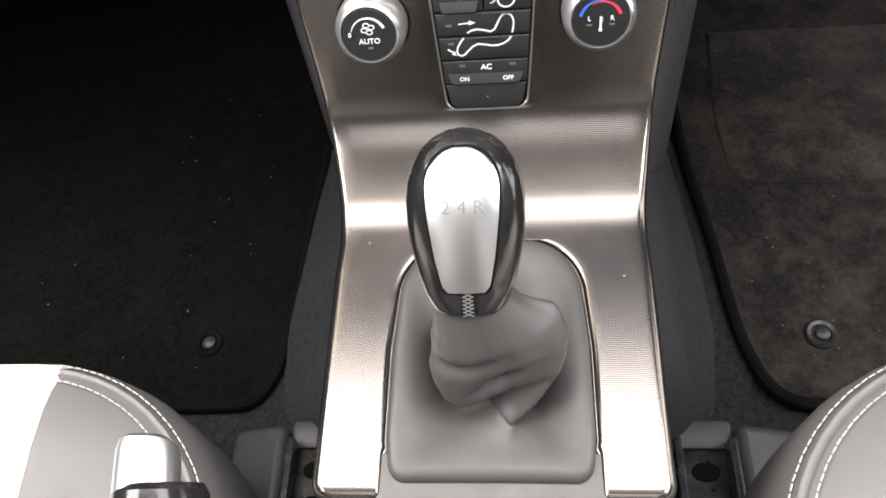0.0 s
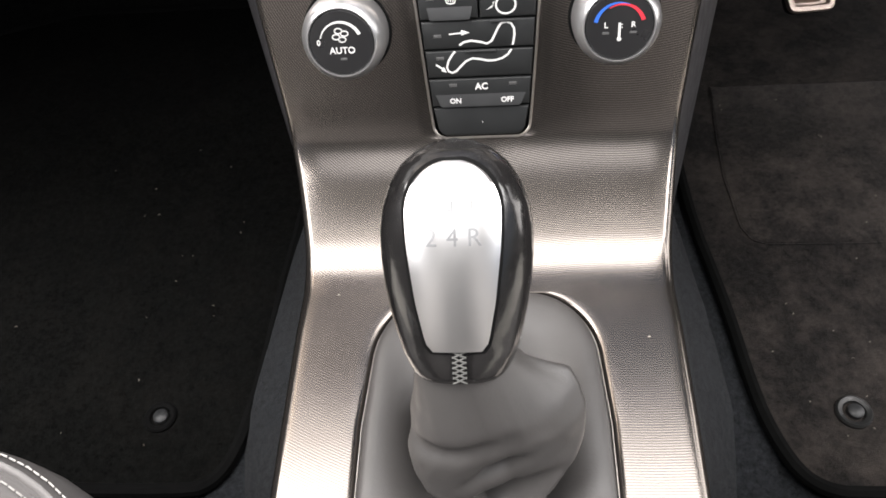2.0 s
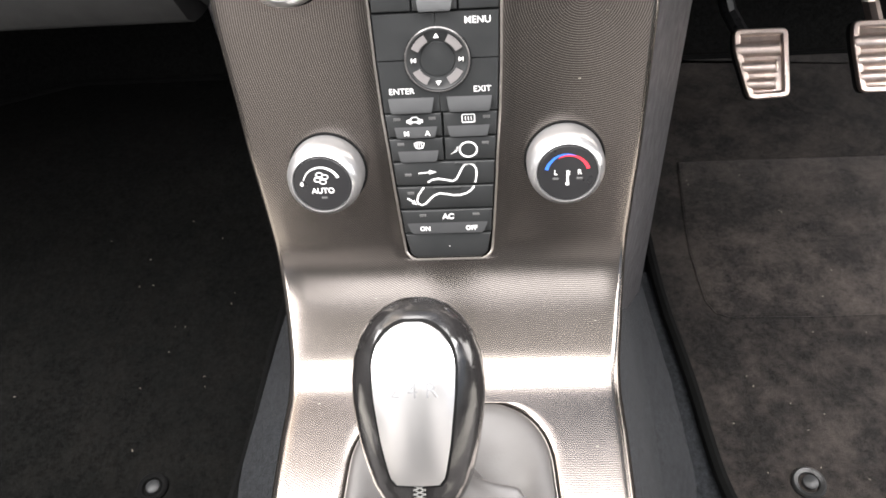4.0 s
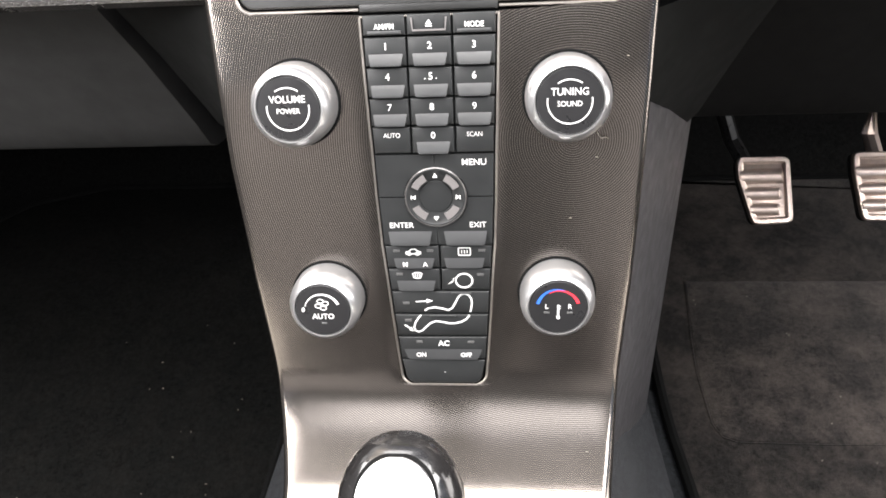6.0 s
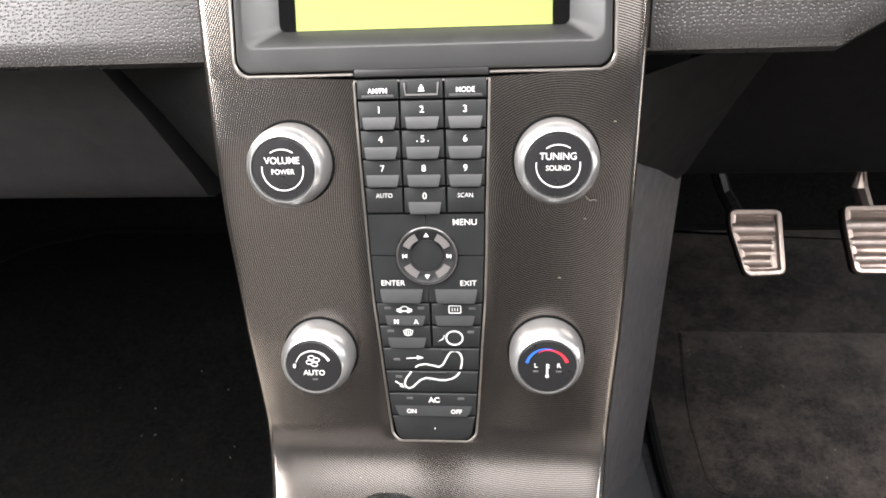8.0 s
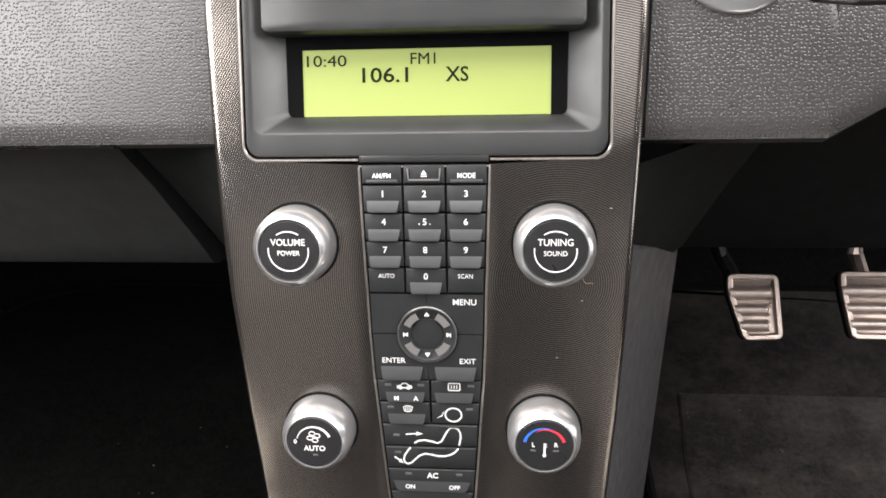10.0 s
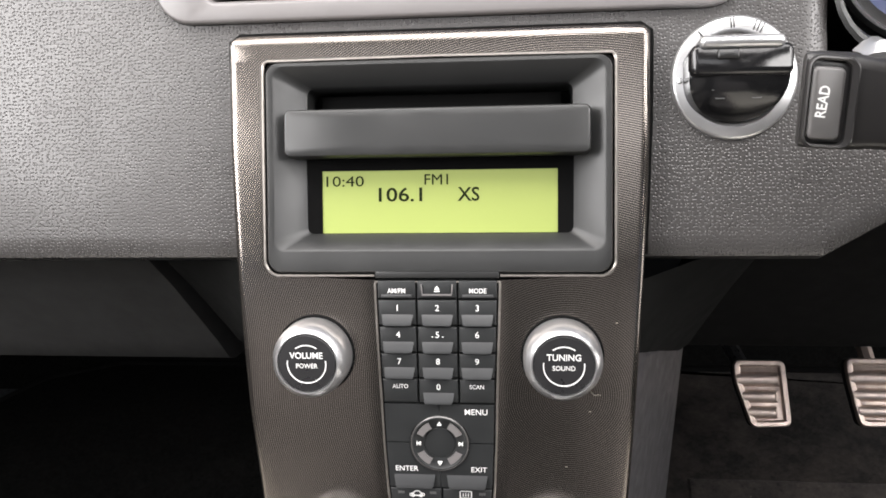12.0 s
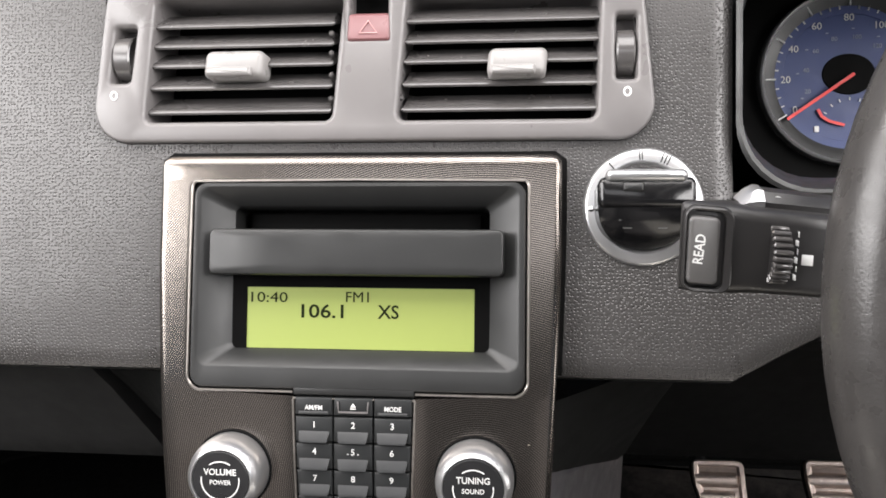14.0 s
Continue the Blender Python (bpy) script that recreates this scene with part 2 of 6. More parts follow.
def finish(bm, smooth=35):
    bmesh.ops.remove_doubles(bm, verts=bm.verts, dist=0.000004)
    bmesh.ops.recalc_face_normals(bm, faces=bm.faces)
    for f in bm.faces:
        f.smooth = True
    for e in bm.edges:
        if len(e.link_faces) == 2 and e.calc_face_angle(0) > radians(smooth):
            e.smooth = False


def part(name, bm, material, parent=None, label="", smooth=35):
    """Link a bmesh as one mesh object under a thing or a part."""
    finish(bm, smooth)
    me = bpy.data.meshes.new(name)
    bm.to_mesh(me)
    bm.free()
    for m in material if isinstance(material, (list, tuple)) else [material]:
        me.materials.append(m)
    ob = new(name, me)
    if parent:
        ob.parent = parent
        ob.matrix_parent_inverse = world_of(parent).inverted()
    return tagged(ob, label)


def grid(rows, close_u=False, close_v=False, cap=False):
    """A skin over rows of points."""
    bm = bmesh.new()
    vs = [[bm.verts.new(p) for p in row] for row in rows]
    n, m = len(vs), len(vs[0])
    for i in range(n if close_v else n - 1):
        for j in range(m if close_u else m - 1):
            q = [vs[i][j], vs[i][(j + 1) % m], vs[(i + 1) % n][(j + 1) % m], vs[(i + 1) % n][j]]
            try:
                bm.faces.new(q)
            except ValueError:
                pass
    if cap:
        bm.faces.new(vs[0][::-1])
        bm.faces.new(vs[-1])
    return bm


def join(*bms):
    out = bmesh.new()
    for b in bms:
        me = bpy.data.meshes.new("tmp")
        b.to_mesh(me)
        b.free()
        out.from_mesh(me)
        bpy.data.meshes.remove(me)
    return out


def moved(bm, fn):
    for v in bm.verts:
        v.co = fn(v.co)
    return bm


def lathe(profile, n=48):
    """Turn (radius, height) pairs about z."""
    rows = [[(r * math.cos(2 * math.pi * k / n), r * math.sin(2 * math.pi * k / n), h) for k in range(n)] for r, h in profile]
    return grid(rows, close_u=True)


def box(x0, x1, y0, y1, z0, z1, bevel=0.0, seg=2):
    bm = bmesh.new()
    bmesh.ops.create_cube(bm, size=1)
    for v in bm.verts:
        v.co = ((x0 + x1) / 2 + v.co.x * (x1 - x0), (y0 + y1) / 2 + v.co.y * (y1 - y0), (z0 + z1) / 2 + v.co.z * (z1 - z0))
    if bevel:
        bmesh.ops.bevel(bm, geom=list(bm.edges), offset=bevel, segments=seg, affect="EDGES", profile=0.5)
    return bm


def rounded(hw, hh, r, n=6, cx=0.0, cy=0.0):
    """The outline of a rounded rectangle, anticlockwise."""
    r = min(r, hw, hh)
    pts = []
    for sx, sy, a0 in ((1, 1, 0), (-1, 1, 90), (-1, -1, 180), (1, -1, 270)):
        for k in range(n + 1):
            a = radians(a0 + 90 * k / n)
            pts.append((cx + sx * (hw - r) + r * math.cos(a), cy + sy * (hh - r) + r * math.sin(a)))
    return pts


def inset(poly, d):
    """Move the sides of a convex outline (anticlockwise) inwards by d."""
    out, n = [], len(poly)
    for i in range(n):
        a, b, c = Vector(poly[i - 1]), Vector(poly[i]), Vector(poly[(i + 1) % n])
        e, f = (b - a).normalized(), (c - b).normalized()
        m = Vector((-e.y, e.x)) + Vector((-f.y, f.x))
        m = m / max(0.3, m.dot(Vector((-e.y, e.x)))) if m.length > 1e-9 else Vector((-e.y, e.x))
        out.append(tuple(b + m * d))
    return out


def slab(poly, h0, h1, bev=0.0005, dome=0.0):
    """A bevelled slab on an outline, in (x, y, height)."""
    rings = [[(x, y, h0) for x, y in poly], [(x, y, h1 - bev) for x, y in poly]]
    i1 = inset(poly, bev * 0.4)
    rings.append([(x, y, h1 - bev * 0.35) for x, y in i1])
    i2 = inset(poly, bev)
    rings.append([(x, y, h1) for x, y in i2])
    bm = grid(rings, close_u=True)
    bm.verts.ensure_lookup_table()
    n = len(poly)
    bm.faces.new([bm.verts[3 * n + k] for k in range(n)])
    bm.faces.new([bm.verts[k] for k in range(n)][::-1])
    return bm


def ribbon(points, width, h0, h1, closed=False):
    """A flat raised stroke along points (x, y)."""
    pts = [Vector(p) for p in points]
    n = len(pts)
    left, right = [], []
    for i, p in enumerate(pts):
        a = pts[i - 1] if i or closed else p
        b = pts[(i + 1) % n] if i < n - 1 or closed else p
        d = (b - a).normalized()
        o = Vector((-d.y, d.x)) * width / 2
        left.append(p + o)
        right.append(p - o)
    rows = [[(*r, h0), (*r, h1), (*l, h1), (*l, h0)] for l, r in zip(left, right)]
    bm = grid(rows, close_u=False, close_v=closed)
    return bm


def tube(points, radius, n=8, closed=False, flat=1.0):
    """A round bar along 3D points."""
    pts = [Vector(p) for p in points]
    rows, m = [], len(pts)
    for i, p in enumerate(pts):
        a = pts[i - 1] if i or closed else p
        b = pts[(i + 1) % m] if i < m - 1 or closed else p
        d = (b - a).normalized()
        up = Vector((0, 0, 1)) if abs(d.z) < 0.95 else Vector((0, 1, 0))
        u = d.cross(up).normalized()
        w = u.cross(d)
        r = radius[i] if isinstance(radius, (list, tuple)) else radius
        rows.append([p + (u * math.cos(2 * math.pi * k / n) + w * math.sin(2 * math.pi * k / n) * flat) * r for k in range(n)])
    bm = grid(rows, close_u=True, close_v=closed)
    if not closed:
        bm.verts.ensure_lookup_table()
        bm.faces.new([bm.verts[k] for k in range(n)][::-1])
        bm.faces.new([bm.verts[(m - 1) * n + k] for k in range(n)])
    return bm


def lettering(text, height, x, y, h, thick=0.0002, stretch=1.0, align="CENTER", turn=0.0, bold=0.0):
    """Raised lettering with the built-in font: cap height, centre, base height."""
    cu = bpy.data.curves.new("letters", "FONT")
    cu.body, cu.size, cu.align_x, cu.resolution_u = text, height / 0.70, align, 3
    cu.offset = bold
    ob = bpy.data.objects.new("letters", cu)
    me = bpy.data.meshes.new_from_object(ob)
    bm = bmesh.new()
    bm.from_mesh(me)
    bpy.data.objects.remove(ob)
    bpy.data.meshes.remove(me)
    bpy.data.curves.remove(cu)
    flat = bmesh.ops.extrude_face_region(bm, geom=list(bm.faces))
    bmesh.ops.translate(bm, vec=(0, 0, thick), verts=[v for v in flat["geom"] if isinstance(v, bmesh.types.BMVert)])
    c, s = math.cos(turn), math.sin(turn)
    for v in bm.verts:
        a, b = v.co.x * stretch, v.co.y - height / 2
        v.co = (x + a * c - b * s, y + a * s + b * c, h + v.co.z)
    return bm


# ---- the console's unrolled surface: x across, s along the middle line, h off it ----
TUNNEL_Z = 0.284


def profile_line():
    pts = [(-0.60, TUNNEL_Z), (0.05, TUNNEL_Z), (0.2, TUNNEL_Z)]
    for start, knee, end in (((0.2545, TUNNEL_Z), (0.2690, TUNNEL_Z), (0.2780, 0.2880)), ((0.2780, 0.2880), (0.3147, 0.3043), (0.3220, 0.3215))):
        for k in range(25):
            q = k / 24
            if k or start[0] < 0.26:
                pts.append(tuple((1 - q) ** 2 * a + 2 * q * (1 - q) * b + q * q * c for a, b, c in zip(start, knee, end)))
    pts += [(0.3285, 0.338), (0.340, 0.3675), (0.3515, 0.396), (0.3625, 0.4235), (0.3765, 0.4555), (0.393, 0.488), (0.4205, 0.535), (0.4505, 0.5845), (0.480, 0.633)]
    return np.array(pts)


_raw = profile_line()
_len = np.concatenate([[0], np.cumsum(np.hypot(*np.diff(_raw, axis=0).T))]) - 0.5
_mark = float(np.interp(0.317, _raw[5:, 1], _len[5:]))
_len = np.where(_len > 0.36, 0.344 + (_len - 0.344) * (0.4353 - 0.344) / (_mark - 0.344), _len)
_len = np.where(_raw[:, 1] > 0.3171, 0.4353 + np.concatenate([[0], np.cumsum(np.hypot(*np.diff(_raw, axis=0).T))]) - 0.5 - _mark, _len)
_s = np.arange(-0.49, _len[-1] - 0.005, 0.001)
_y, _z = np.interp(_s, _len, _raw[:, 0]), np.interp(_s, _len, _raw[:, 1])
_kernel = np.ones(11) / 11
_y[5:-5], _z[5:-5] = np.convolve(_y, _kernel, "valid"), np.convolve(_z, _kernel, "valid")
_ty, _tz = np.gradient(_y), np.gradient(_z)
_n = np.hypot(_ty, _tz)
_ty, _tz = _ty / _n, _tz / _n


def on(x, s, h=0.0):
    s += float(np.interp(s, [0.42, 0.46, 0.53, 0.62, 0.74], [0.0, 0.0, -0.0020, -0.0030, -0.0025]))
    y, z, ty, tz = (float(np.interp(s, _s, q)) for q in (_y, _z, _ty, _tz))
    return Vector((x, y - h * tz, z + h * ty))


M_PANEL.node_tree.nodes["away_from_centre"].inputs[1].default_value = on(0.062, 0.560, -0.002)


def onto(bm):
    """Lay a flat mesh (x, s, h) on the console's surface."""
    return moved(bm, lambda c: on(c.x, c.y, c.z))


def seat_on(x, s):
    """The frame of something that stands on the console's surface."""
    ty, tz = float(np.interp(s, _s, _ty)), float(np.interp(s, _s, _tz))
    m = Matrix(((1, 0, 0, 0), (0, ty, -tz, 0), (0, tz, ty, 0), (0, 0, 0, 1)))
    return Matrix.Translation(on(x, s)) @ m


def half_width(s, side=0):
    """Half the panel's width at s; each side is widened to fit the camera's view."""
    left = float(np.interp(s, [0.25, 0.34, 0.37, 0.395, 0.43, 0.465, 0.51, 0.57, 0.63, 0.68, 0.73], [0.0020, 0.0019, 0.0008, 0.0006, 0.0018, 0.0020, 0.0016, 0.0018, 0.0021, 0.0029, 0.0022]))
    right = float(np.interp(s, [0.25, 0.30, 0.34, 0.37, 0.40, 0.46, 0.50, 0.55, 0.60, 0.65, 0.69, 0.73], [0.0018, 0.0022, 0.0021, 0.0011, 0.0010, 0.0012, 0.0004, -0.0003, 0.0, 0.0008, 0.0012, 0.0006]))
    return (left if side < 0 else right if side > 0 else 0.0) + float(np.interp(s, [-0.3, 0.24, 0.30, 0.36, 0.38, 0.395, 0.42, 0.445, 0.465, 0.49, 0.52, 0.55, 0.615, 0.65, 0.73],
                           [0.078, 0.079, 0.0795, 0.080, 0.0812, 0.0828, 0.0848, 0.0865, 0.0880, 0.0905, 0.0925, 0.0945, 0.0968, 0.0978, 0.0992]))


def key_half(s):
    return float(np.interp(s, [0.4328, 0.4385, 0.447, 0.46, 0.4728, 0.4856, 0.4978, 0.51, 0.534, 0.555, 0.5678, 0.5807, 0.594, 0.607, 0.6167],
                           [0.0200, 0.0206, 0.0214, 0.0224, 0.0233, 0.0241, 0.0249, 0.0258, 0.0268, 0.0273, 0.0278, 0.02815, 0.02855, 0.0290, 0.0292]))


# ---- the cabin round the camera ----
def slab3(points, thickness, direction):
    """A sheet with thickness on a flat outline of 3D points."""
    d = Vector(direction).normalized() * thickness
    n = len(points)
    bm = bmesh.new()
    a = [bm.verts.new(Vector(p)) for p in points]
    b = [bm.verts.new(Vector(p) + d) for p in points]
    bm.faces.new(a)
    bm.faces.new(b[::-1])
    for i in range(n):
        bm.faces.new([a[i], b[i], b[(i + 1) % n], a[(i + 1) % n]])
    return bm


def structure(name, bm, material, label=""):
    return tagged(part(name, bm, material), label, kind="structure")


# far end of the carpet, colour darkened for the shade under the dashboard
M_TOE_SHADE = pile("shaded_footwell_felt", (0.0065, 0.0065, 0.0062), 0.0, 0.0)
for name_, mat, line in (("floor", M_CARPET, [(-1.30, 0), (-0.6, 0), (0.0, 0), (0.3, 0), (0.45, 0), (0.82, 0)]), ("wall_toe", M_TOE_SHADE, [(0.82, 0), (0.868, 0.002), (0.895, 0.02), (0.92, 0.06), (0.95, 0.18), (0.972, 0.34), (0.984, 0.50)])):
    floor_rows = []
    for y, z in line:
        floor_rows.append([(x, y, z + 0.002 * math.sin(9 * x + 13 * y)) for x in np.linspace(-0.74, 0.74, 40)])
    structure(name_, grid(floor_rows), mat, "dark grey felt carpet on the car floor" if name_ == "floor" else "felt at the end of the footwell, its shade put into the colour")
# unseen roof, kept dark to dim reflections; opening added for the overhead fill
structure("roof", join(*[slab3([(x0, y0, 1.24 + (y0 - 0.02) * 0.0164), (x1, y0, 1.24 + (y0 - 0.02) * 0.0164), (x1, y1, 1.24 + (y1 - 0.02) * 0.0164), (x0, y1, 1.24 + (y1 - 0.02) * 0.0164)], 0.03, (0, 0, 1)) for x0, x1, y0, y1 in ((-0.60, 0.60, -1.3, -0.69), (-0.60, 0.60, -0.25, 0.33), (-0.60, -0.38, -0.69, -0.25), (0.38, 0.60, -0.69, -0.25))]), M_ROOF, "grey fabric headliner with an opening added for the overhead fill")
for side, word in ((-1, "left"), (1, "right")):
    x = side * 0.74
    door = join(box(x - 0.02, x + 0.02, -1.30, 1.00, 0.0, 0.72) if side < 0 else join(box(x - 0.02, x + 0.02, -1.30, -0.62, 0.0, 0.72), box(x - 0.02, x + 0.02, -0.62, 1.00, 0.0, 0.07), box(x - 0.02, x + 0.02, 0.72, 1.00, 0.07, 0.72)), slab3([(x, 0.95, 0.72), (x, 0.80, 0.72), (side * 0.62, -0.04, 1.24), (side * 0.62, 0.04, 1.24)], 0.04, (side, 0, 0)),
                slab3([(x, -0.62, 0.72), (x, -0.75, 0.72), (side * 0.62, -0.75, 1.22), (side * 0.62, -0.62, 1.22)], 0.04, (side, 0, 0)),
                slab3([(side * 0.60, -1.2, 1.20), (side * 0.60, 0.02, 1.22), (side * 0.66, 0.02, 1.16), (side * 0.66, -1.2, 1.14)], 0.03, (side, 0, 0)))
    structure("wall_" + word, door, M_DOOR, "dark door lining under an open side window" if side < 0 else "dark door frame with its door wide open")
# solid wall added out of view to keep rear light off the console
structure("wall_rear", box(-0.74, 0.74, -1.34, -1.30, 0.0, 1.24), M_DOOR, "unseen dark wall added to block light from the rear")
structure("wall_front", box(-0.74, 0.74, 0.985, 1.02, 0.0, 0.80), M_DASHLOW, "black bulkhead behind the dashboard")

# ---- centre console ----
console = thing("centre_console", (0, 0.1, 0.0), "bronze grey aluminium centre console with keypad and knobs", "car console")
BOOT = dict(s0=0.2298, s1=0.3545, hw=0.0482)


def boot_half(s):
    """Half the width of the gaiter's opening at s, with rounded corners."""
    s0, s1 = BOOT["s0"] - 0.0008, BOOT["s1"] + 0.0008
    if s <= s0 or s >= s1:
        return 0.0
    w = float(np.interp(s, [s0, 0.25, 0.295, 0.326, s1], [0.0455, 0.0482, 0.0484, 0.0462, 0.043]))
    r = 0.030
    if s > s1 - r:
        k = (s - (s1 - r)) / r
        return w - 0.026 * (1 - math.sqrt(max(0, 1 - k ** 2.3)))
    r = 0.008
    if s < s0 + r:
        k = ((s0 + r) - s) / r
        return w - r * (1 - math.sqrt(max(0, 1 - k * k)))
    return w


def hole_half(s):
    if 0.4322 < s < 0.6185:
        w = key_half(s) + 0.0008
        if s < 0.4378:
            k = (0.4378 - s) / 0.0056
            w -= 0.0060 * (1 - math.sqrt(max(0, 1 - k * k)))
        return w
    if 0.6185 <= s < 0.7222:
        w = 0.0838
        if s < 0.6260:
            k = (0.6260 - s) / 0.0075
            w -= 0.0075 * (1 - math.sqrt(max(0, 1 - k * k)))
        if s > 0.7182:
            k = (s - 0.7182) / 0.004
            w -= 0.004 * (1 - math.sqrt(max(0, 1 - k * k)))
        return w
    if s < 0.245:
        return 0.0486
    return boot_half(s)


S_END, S_TOP = 0.2215, 0.7345
marks = [0.3553, 0.35531, 0.4322, 0.43221, 0.6185, 0.61851, 0.7222, 0.72221]
rows_s = sorted(set(list(np.arange(S_END, S_TOP, 0.0025)) + marks + list(np.arange(0.4322, 0.440, 0.0006)) + list(np.arange(0.6185, 0.627, 0.0007)) + list(np.arange(0.229, 0.239, 0.0009))
                    + list(np.arange(0.325, 0.3553, 0.0009)) + list(np.arange(0.717, 0.7222, 0.0006)) + [S_TOP]))


def edge_half(s, side=0):
    w = half_width(s, side)
    r = 0.010
    if s < S_END + r:
        k = (S_END + r - s) / r
        w -= r * (1 - math.sqrt(max(0, 1 - k * k)))
    r = 0.004
    if s > S_TOP - r:
        k = (s - S_TOP + r) / r
        w -= r * (1 - math.sqrt(max(0, 1 - k * k)))
    return w


def panel_mesh():
    bm = bmesh.new()
    uv = bm.loops.layers.uv.new("unrolled")
    place = {}
    for side in (-1, 1):
        rows = []
        for s in rows_s:
            xi, xo = hole_half(s), edge_half(s, side)
            drop = 0.0
            if s > S_TOP - 0.004:
                drop = -0.002 * ((s - S_TOP + 0.004) / 0.004) ** 2
            if s < S_END + 0.006:
                drop = -0.004 * ((S_END + 0.006 - s) / 0.006) ** 2
            ri = 0.0032 if s < 0.36 else 0.0009
            ro = float(np.interp(s, [0.36, 0.43], [0.0060, 0.0036]))
            cols = [(xi, -0.005), (xi, -ri * 0.75)] + [(xi + ri * (1 - math.cos(b)), -ri * 0.75 * (1 - math.sin(b))) for b in (0.35, 0.70, 1.05, 1.57)] if xi else [(0, 0)] * 6
            cols += [(xi + ri + (xo - ro - xi - ri) * k / 9, 0.0) for k in range(1, 9)]
            cols += [(xo - ro * (1 - math.sin(b)), -ro * 1.2 * (1 - math.cos(b))) for b in (0, 0.26, 0.52, 0.78, 1.05, 1.31, 1.57)] + [(xo, -0.014)]
            row = []
            for x, h in cols:
                v = bm.verts.new(on(side * x, s, h + drop))
                place[v] = (side * x, s)
                row.append(v)
            rows.append(row)
        for a, b in zip(rows, rows[1:]):
            for j in range(len(a) - 1):
                try:
                    bm.faces.new([a[j], a[j + 1], b[j + 1], b[j]])
                except ValueError:
                    pass
        for rim in (rows[0], rows[-1]):
            s = S_END if rim is rows[0] else S_TOP
            for a, b in zip(rim, rim[1:]):
                low = [bm.verts.new(on(place[q][0], s, -0.014)) for q in (a, b)]
                for q, w in zip(low, (a, b)):
                    place[q] = place[w]
                if (a.co - b.co).length > 1e-6:
                    bm.faces.new([a, b, low[1], low[0]])
    for f in bm.faces:
        for l in f.loops:
            l[uv].uv = place[l.vert]
    return bm


part("trim_panel", panel_mesh(), M_PANEL, console, smooth=50)


def outline(fn, s0, s1, step, shift=0.0):
    """The boundary of an opening, closed, as (x, s)."""
    ss = list(np.arange(s0, s1, step)) + [s1]
    return [(fn(s) + shift, s) for s in ss] + [(-fn(s) - shift, s) for s in reversed(ss)]


def lip(points, r, h):
    return tube([on(x, s, h) for x, s in points], r, 6, closed=True)


boot_line = [(hole_half(s), s) for s in np.arange(0.2235, BOOT["s1"] + 0.0007, 0.002)] + [(hole_half(0.3552), 0.3552)]
boot_line += [(-x, s) for x, s in reversed(boot_line)]
part("gaiter_lip", tube([on(x, s, -0.0030) for x, s in boot_line], 0.0006, 6), M_TRIM, console, "bright knurled rim round the gaiter")
keys_line = [(hole_half(s), s) for s in np.arange(0.4324, 0.616, 0.0008)]
keys_line = keys_line + [(-x, s) for x, s in reversed(keys_line)]
part("keypad_lip", tube([on(x, s, -0.0001) for x, s in keys_line[::-1] + keys_line[-1:]], 0.0006, 6), M_TRIM, console, "bright rim round the keypad")
disp_line = [(hole_half(s), s) for s in list(np.arange(0.6187, 0.627, 0.0008)) + list(np.arange(0.63, 0.717, 0.004)) + list(np.arange(0.718, 0.7221, 0.0006))]
for sgn in (-1, 1):
    start = [(sgn * x, 0.6187) for x in np.arange(0.0302, 0.0760, 0.004)]
    part("display_lip", tube([on(x, s, 0.0) for x, s in start + [(sgn * x, s) for x, s in disp_line] + [(0, 0.7221)]], 0.0007, 6), M_TRIM, console, "bright rim round the display housing")

# keypad bed behind the keys
bed = [[on(k * (key_half(s) + 0.004), s, -0.0032) for k in np.linspace(-1, 1, 5)] for s in np.arange(0.428, 0.630, 0.004)]
part("keypad_bed", grid(bed), M_BLACK, console)


def key(poly, legend=None, ledge=None, height=0.0008, name="button", ledge_mat=None):
    """One key: a bevelled slab, with its printed legend and its finger ledge."""
    k = part(name, onto(slab(inset(poly, 0.00035), -0.003, height, 0.0007)), M_KEY, console)
    if ledge:
        part("ledge", onto(ledge), ledge_mat or M_LEDGE, k, "finger ledge, paler grey for the light it catches")
    for bm in legend or []:
        part("legend", onto(bm), M_WHITE, k, "white printed legend")
    return k


def ledge_mesh(x0, x1, s0, s1, h=0.0008, rise=0.0022):
    """A wedge that stands out at the foot of a key."""
    t = (x1 - x0) * 0.07
    lo = [(x0 + t, s0, h + rise), (x1 - t, s0, h + rise)]
    hi = [(x0, s1, h), (x1, s1, h)]
    base = [(x0 + t, s0 - 0.0002, h - 0.0005), (x1 - t, s0 - 0.0002, h - 0.0005)]
    mid = [(x0 + t * 0.6, s0 + (s1 - s0) * 0.25, h + rise), (x1 - t * 0.6, s0 + (s1 - s0) * 0.25, h + rise)]
    bm = bmesh.new()
    v = [bm.verts.new(p) for p in base + lo + mid + hi]
    for q in ((0, 1, 3, 2), (2, 3, 5, 4), (4, 5, 7, 6), (0, 2, 4, 6), (1, 7, 5, 3)):
        bm.faces.new([v[i] for i in q])
    return bm


def quad(x0, x1, s0, s1):
    """A key's outline; None: the side of the keypad."""
    a0 = -key_half(s0) if x0 is None else x0
    a1 = -key_half(s1) if x0 is None else x0
    b0 = key_half(s0) if x1 is None else x1
    b1 = key_half(s1) if x1 is None else x1
    return [(a0, s0), (b0, s0), (b1, s1), (a1, s1)]


def word(text, h, x, s, bold=0.0, stretch=1.0, lift=0.0):
    return lettering(text, h, x, s, 0.0008 + lift, 0.0001, stretch, bold=bold)


